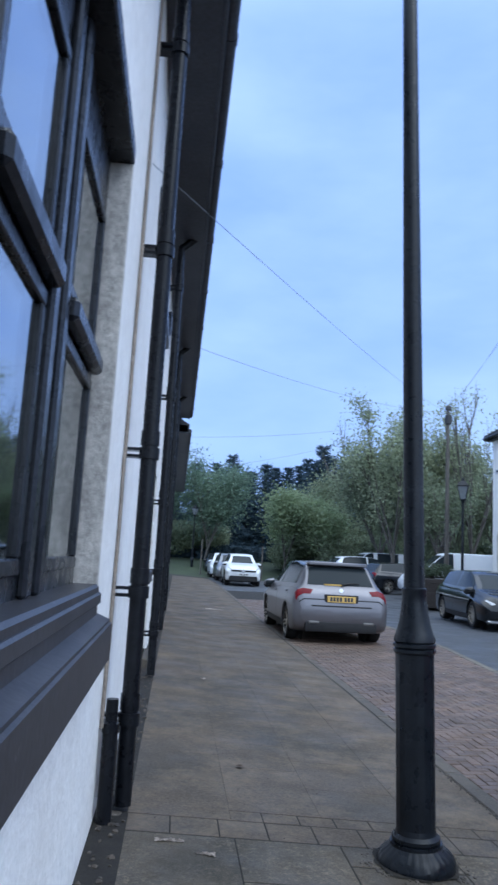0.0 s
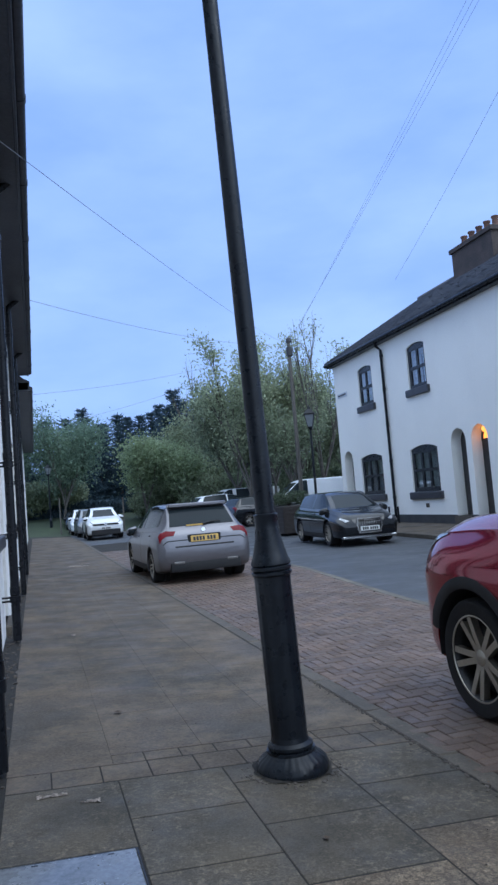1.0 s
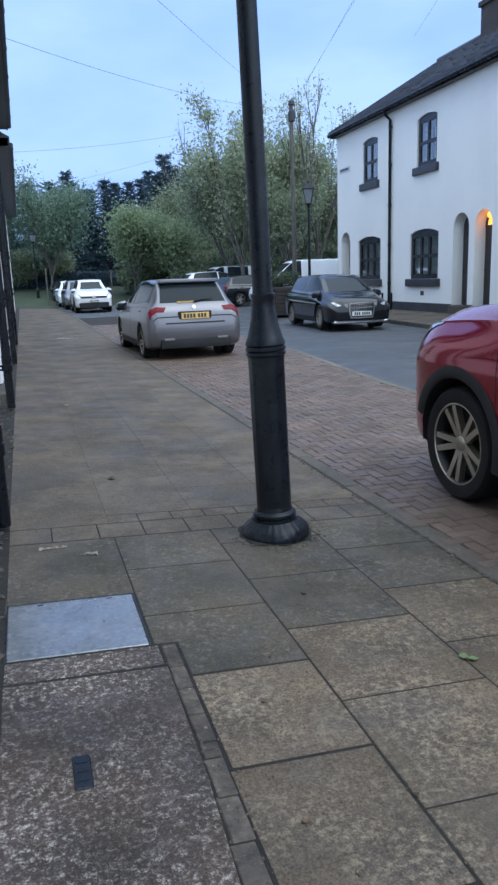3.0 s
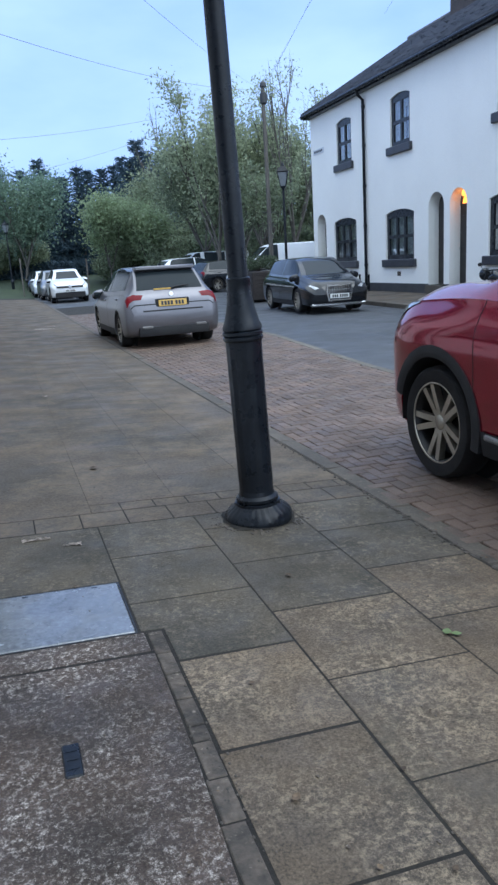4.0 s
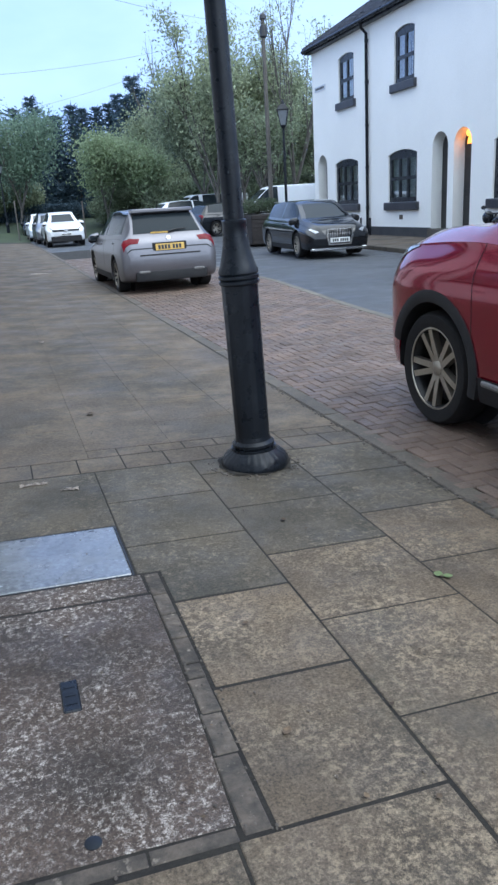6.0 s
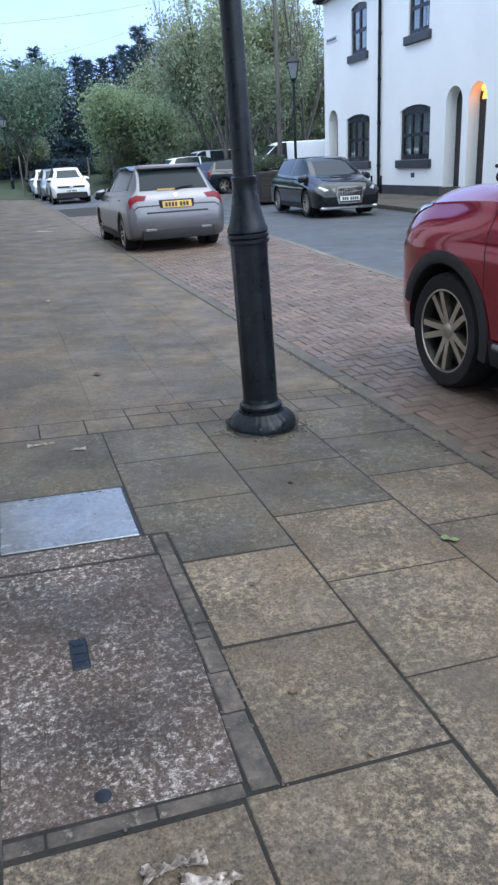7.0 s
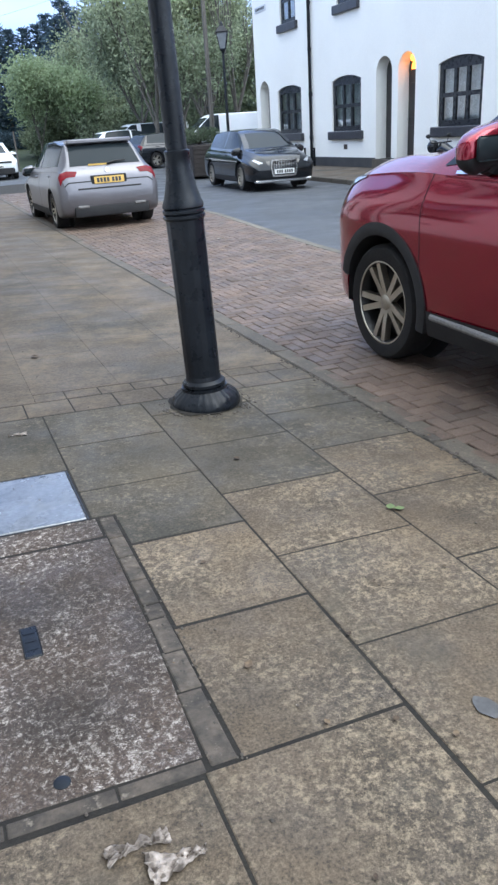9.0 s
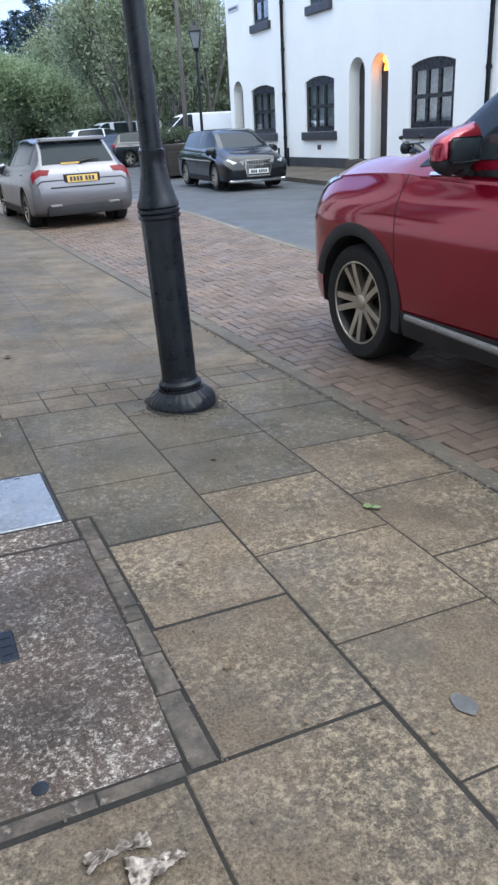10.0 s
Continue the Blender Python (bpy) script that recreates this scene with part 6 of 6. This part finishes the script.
# dark wooded ground behind everything
b = bmesh.new()
n = 60
lo = [b.verts.new((-60 + 3.2 * i, 96 + 3 * math.sin(i), 0.5)) for i in range(n)]
hi = [b.verts.new((-60 + 3.2 * i, 96 + 3 * math.sin(i), 6.8 + 1.6 * noise.noise((i * 0.7, 0, 3)))) for i in range(n)]
for i in range(n - 1):
    b.faces.new((lo[i], lo[i + 1], hi[i + 1], hi[i]))
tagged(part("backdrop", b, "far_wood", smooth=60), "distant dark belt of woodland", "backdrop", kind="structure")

# ---- street furniture ----
pole = root("telegraph_pole", pose(11.0, 30.2, 0.1, 0, 0, 0), "tall weathered wooden telegraph pole with a dark cap", "telegraph pole")
part("pole", tube(bmesh.new(), [(0, 0, -0.1), (0.0, 0, 4), (-0.02, 0, 8.0)], [0.10, 0.085, 0.07], 14), "wood_pole", pole)
b = lathe(bmesh.new(), [(0.09, 7.35), (0.14, 7.4), (0.15, 7.65), (0.12, 7.78), (0.08, 7.8)], 12)
part("terminal_box", b, "cable", pole, "dark cable terminal round the pole")
part("cap", lathe(bmesh.new(), [(0.11, 7.98), (0.14, 8.0), (0.12, 8.14), (0.03, 8.22)], 12), "cable", pole)
for z in (2.2, 2.7, 3.2):
    part("step_peg", tube(bmesh.new(), [(-0.3, 0, z), (0.3, 0, z)], 0.015, 6), "cable", pole)


def lantern_post(m, h=4.3, label="black heritage lamp post with a four-sided lantern"):
    p = root("lamp_post", m, label, "lamp post", "heritage lamp posts")
    part("base", lathe(bmesh.new(), [(0.2, 0), (0.2, 0.06), (0.12, 0.12), (0.10, 0.9), (0.12, 0.95), (0.06, 1.15)], 20), "iron", p)
    part("shaft", tube(bmesh.new(), [(0, 0, 1.1), (0, 0, h - 0.55)], [0.05, 0.04], 14), "iron", p)
    ln = new("lantern")
    ln.parent = p
    ln.matrix_world = m @ pose(0, 0, h - 0.6)
    part("lantern_seat", lathe(bmesh.new(), [(0.04, -0.05), (0.09, 0), (0.13, 0.05), (0.13, 0.08)], 4), "iron", ln, smooth=None)
    part("lantern_glass", lathe(bmesh.new(), [(0.12, 0.08), (0.235, 0.52)], 4), "lamp_glass", ln, "frosted lantern glass", smooth=None)
    part("lantern_roof", lathe(bmesh.new(), [(0.27, 0.52), (0.28, 0.55), (0.12, 0.70), (0.07, 0.72), (0.06, 0.78), (0.02, 0.86)], 4), "iron", ln, smooth=None)
    for i in range(4):
        a = math.pi / 2 * i
        part("lantern_bar", tube(bmesh.new(), [(0.125 * math.cos(a), 0.125 * math.sin(a), 0.07), (0.243 * math.cos(a), 0.243 * math.sin(a), 0.53)], 0.013, 6), "iron", ln)
    return p


lantern_post(pose(9.62, 25.0, 0.09, 0, 0, 20), 4.25)
lantern_post(pose(1.0, 55.0, 0.0, 0, 0, 10), 4.8)
for x, y, h in ((5.2, 46.5, 2.1), (1.5, 50.0, 2.4)):
    b = tube(bmesh.new(), [(x, y, -0.1), (x, y, h)], 0.045, 8)
    tagged(part("sign_post", b, "wood_pole"), "plain thin grey post at the street's end", "post")
# low timber-faced planter with a clipped hedge at the corner
pl = root("planter", pose(9.0, 25.6, 0.05), "dark low wall planter with a clipped shrub on top", "planter")
b = box(bmesh.new(), -0.62, 0.35, -0.5, 1.6, 0, 0.98, 0.02)
part("wall", b, "planter", pl, smooth=None)
for i in range(7):
    part("board", box(bmesh.new(), -0.66, -0.62, -0.5, 1.6, 0.02 + i * 0.135, 0.145 + i * 0.135, 0.006), "planter", pl, smooth=None)
    part("board", box(bmesh.new(), -0.64, 0.35, -0.54, -0.5, 0.02 + i * 0.135, 0.145 + i * 0.135, 0.006), "planter", pl, smooth=None)
shrub(8.95, 26.1, 1.02, 1.5, 1.8, 0.6, 99, 1800, "hedge_leaf", 0.06, "low clipped dark shrub in the planter")
# garage-like pale wall closing the side street
b = box(bmesh.new(), 30, 30.4, 28, 70, 0, 4.5)
tagged(part("wall_east", b, "render", smooth=None), "pale wall closing the side street", "wall", kind="structure")

# ---- overhead wires ----
def wire(a, c, sag, rad=0.012, label="thin dark overhead wire sagging over the street"):
    a, c = Vector(a), Vector(c)
    pts = [a.lerp(c, i / 16) - Vector((0, 0, sag * 4 * (i / 16) * (1 - i / 16))) for i in range(17)]
    tagged(part("overhead_wire", tube(bmesh.new(), pts, rad, 5), "wire"), label, "wire", "overhead wires")


P0 = (11.0, 30.2, 8.0)
for k in range(3):
    wire((11.0, 30.2, 7.95 + 0.08 * k), (5.1 + 0.16 * k, 2.0, 9.2), 0.15, 0.0026)
wire((14.7, 27.0, 9.9), (10.0, 12.0, 10.4), 0.1, 0.0045)
wire(P0, (-0.45, 4.6, 3.8), 0.2, 0.0026)
wire(P0, (-0.03, 14.5, 5.5), 0.3, 0.005)
wire(P0, (-0.03, 23.5, 5.1), 0.3, 0.005)
wire(P0, (-0.03, 33.0, 5.1), 0.4, 0.005)

# ---- litter and leaves ----
def scrap(x, y, z, sx, sy, seed, material="litter", label="crumpled damp paper scrap on the paving", lift=0.02, n=14):
    r = random.Random(seed)
    b = bmesh.new()
    g = [[b.verts.new((x + (i / n - 0.5) * sx + r.gauss(0, sx * 0.02), y + (j / n - 0.5) * sy * (0.6 + 0.5 * math.sin(3.1 * i / n + seed)) + r.gauss(0, sy * 0.02),
                       z + 0.002 + lift * abs(noise.noise((i * 0.30 + seed, j * 0.28, seed))) * 2.2)) for j in range(n + 1)] for i in range(n + 1)]
    for i in range(n):
        for j in range(n):
            b.faces.new((g[i][j], g[i + 1][j], g[i + 1][j + 1], g[i][j + 1]))
    o = tagged(part("paper_scrap", b, material, smooth=20), label, "litter")
    m = o.modifiers.new("thickness", "SOLIDIFY")
    m.thickness = 0.0015
    return on_footway(o) if x < 1.9 else o


scrap(0.035, 1.525, 0.002, 0.13, 0.075, 3, lift=0.022)
scrap(0.100, 1.462, 0.002, 0.12, 0.075, 8, lift=0.025)
# paper scraps; the two near y = 4.1 stand for mortar scuffs
for x, y, sx, sy in ((0.90, 19.75, 0.5, 0.22), (1.11, 20.7, 0.25, 0.12), (0.25, 8.9, 0.05, 0.05), (0.09, 4.03, 0.09, 0.045), (-0.08, 4.16, 0.14, 0.03), (3.7, 10.6, 0.12, 0.05)):
    scrap(x, y, 0.0, sx, sy, int(x * 50), lift=0.01, label="flat pale scrap lying on the ground")


def fallen_leaf(x, y, s, seed, material="dry_leaf", label="small curled dry leaf on the paving", z=0.006):
    r = random.Random(seed)
    b = bmesh.new()
    a = r.uniform(0, 6.28)
    n = 6
    L, R, C = [], [], []
    for i in range(n + 1):
        u = i / n
        w = s * 0.38 * math.sin(math.pi * min(max(u, 0.04), 0.97)) ** 0.8
        for arr, q, zz in ((L, -w, 0.25), (C, 0, 0.0), (R, w, 0.25)):
            px, py = (u - 0.5) * s, q
            arr.append(b.verts.new((x + px * math.cos(a) - py * math.sin(a), y + px * math.sin(a) + py * math.cos(a), z + s * 0.35 * (u - 0.5) ** 2 + zz * w)))
    for i in range(n):
        b.faces.new((L[i], C[i], C[i + 1], L[i + 1]))
        b.faces.new((C[i], R[i], R[i + 1], C[i + 1]))
    o = tagged(part("fallen_leaf", b, material, smooth=80), label, "leaf", "fallen leaves")
    if x < 1.9:
        on_footway(o)


fallen_leaf(1.335, 2.59, 0.045, 1, "green_leaf", "fresh green leaf lying on the paving")
fallen_leaf(1.36, 2.565, 0.04, 2, "green_leaf", "fresh green leaf lying on the paving")
fallen_leaf(0.971, 3.291, 0.035, 3)
fallen_leaf(0.375, 5.50, 0.07, 4)
fallen_leaf(0.461, 1.953, 0.032, 5)
r = random.Random(21)
for i in range(70):
    fallen_leaf(r.uniform(-0.2, 1.85), 1.2 + 6.5 * r.random() ** 1.4, r.uniform(0.008, 0.022), 100 + i)
for i in range(26):
    y = 2.2 + 3.5 * r.random()
    fallen_leaf(r.uniform(1.88, 2.12), y, r.uniform(0.01, 0.025), 300 + i)
b = bmesh.new()
for i in range(240):
    x, y = r.uniform(-0.25, 1.88), 1.1 + 7 * r.random() ** 1.6
    if r.random() < 0.4:
        x = r.choice((0.33, 0.775, 1.335, 1.885, 0.25)) + r.gauss(0, 0.012)
    s = r.uniform(0.0015, 0.005)
    q = bmesh.new()
    bmesh.ops.create_icosphere(q, subdivisions=1, radius=s)
    for v in q.verts:
        v.co = Vector((x + v.co.x, y + v.co.y * 1.4, 0.003 + v.co.z * 0.6))
    merge(b, q)
tagged(part("grit", b, "mortar", smooth=None, m=TILT), "pale grit and crumbs scattered on the paving", "grit", kind="stuff")
# soil ring and moss round the lamp's foot
b = bmesh.new()
n = 40
ctr = b.verts.new((1.117, 4.10, 0.012))
ring = [b.verts.new((1.117 + (0.212 + 0.05 * noise.noise((math.cos(a) * 2, math.sin(a) * 2, 5))) * math.cos(a), 4.10 + (0.205 + 0.05 * noise.noise((math.cos(a) * 2, math.sin(a) * 2, 9))) * math.sin(a), 0.005)) for a in (2 * math.pi * i / n for i in range(n))]
for i in range(n):
    b.faces.new((ctr, ring[i], ring[(i + 1) % n]))
tagged(part("soil_ring", b, "joint", smooth=60, m=TILT), "dark soil round the lamp post's foot", "soil", kind="stuff")

# dark crumbs and moss lying in the joints
r = random.Random(77)
b = bmesh.new()
for i in range(500):
    if i >= 420:
        x, y = r.choice((0.262, 0.300, 0.328)) + r.gauss(0, 0.010), 1.66 + 1.34 * r.random()
    elif i < 300:
        x, y = 1.884 + r.gauss(0, 0.012), 2.2 + 4.2 * r.random()
    else:
        a = r.uniform(0, 6.283)
        x, y = 1.117 + 0.235 * math.cos(a) + r.gauss(0, 0.02), 4.10 + 0.228 * math.sin(a) + r.gauss(0, 0.02)
    q = bmesh.new()
    bmesh.ops.create_icosphere(q, subdivisions=1, radius=r.uniform(0.003, 0.011) if i < 420 else r.uniform(0.002, 0.005))
    for v in q.verts:
        v.co = Vector((x + v.co.x, y + v.co.y * 1.6, 0.001 + v.co.z * 0.6))
    merge(b, q)
tagged(part("crumbs", b, "dirt", smooth=None, m=TILT), "dark dirt crumbs lying in the paving joints", "dirt", kind="stuff")
b = bmesh.new()
n = 26
cv = b.verts.new((0.948, 1.561, 0.0072))
rg = [b.verts.new((0.948 + (0.030 + 0.012 * noise.noise((math.cos(a), math.sin(a), 3))) * math.cos(a), 1.561 + (0.042 + 0.016 * noise.noise((math.cos(a), math.sin(a), 7))) * math.sin(a), 0.0052)) for a in (2 * math.pi * i / n for i in range(n))]
for i in range(n):
    b.faces.new((cv, rg[i], rg[(i + 1) % n]))
tagged(part("paint_spot", b, "spill", smooth=60, m=TILT), "small smooth grey spill dried on a slab", "stain")
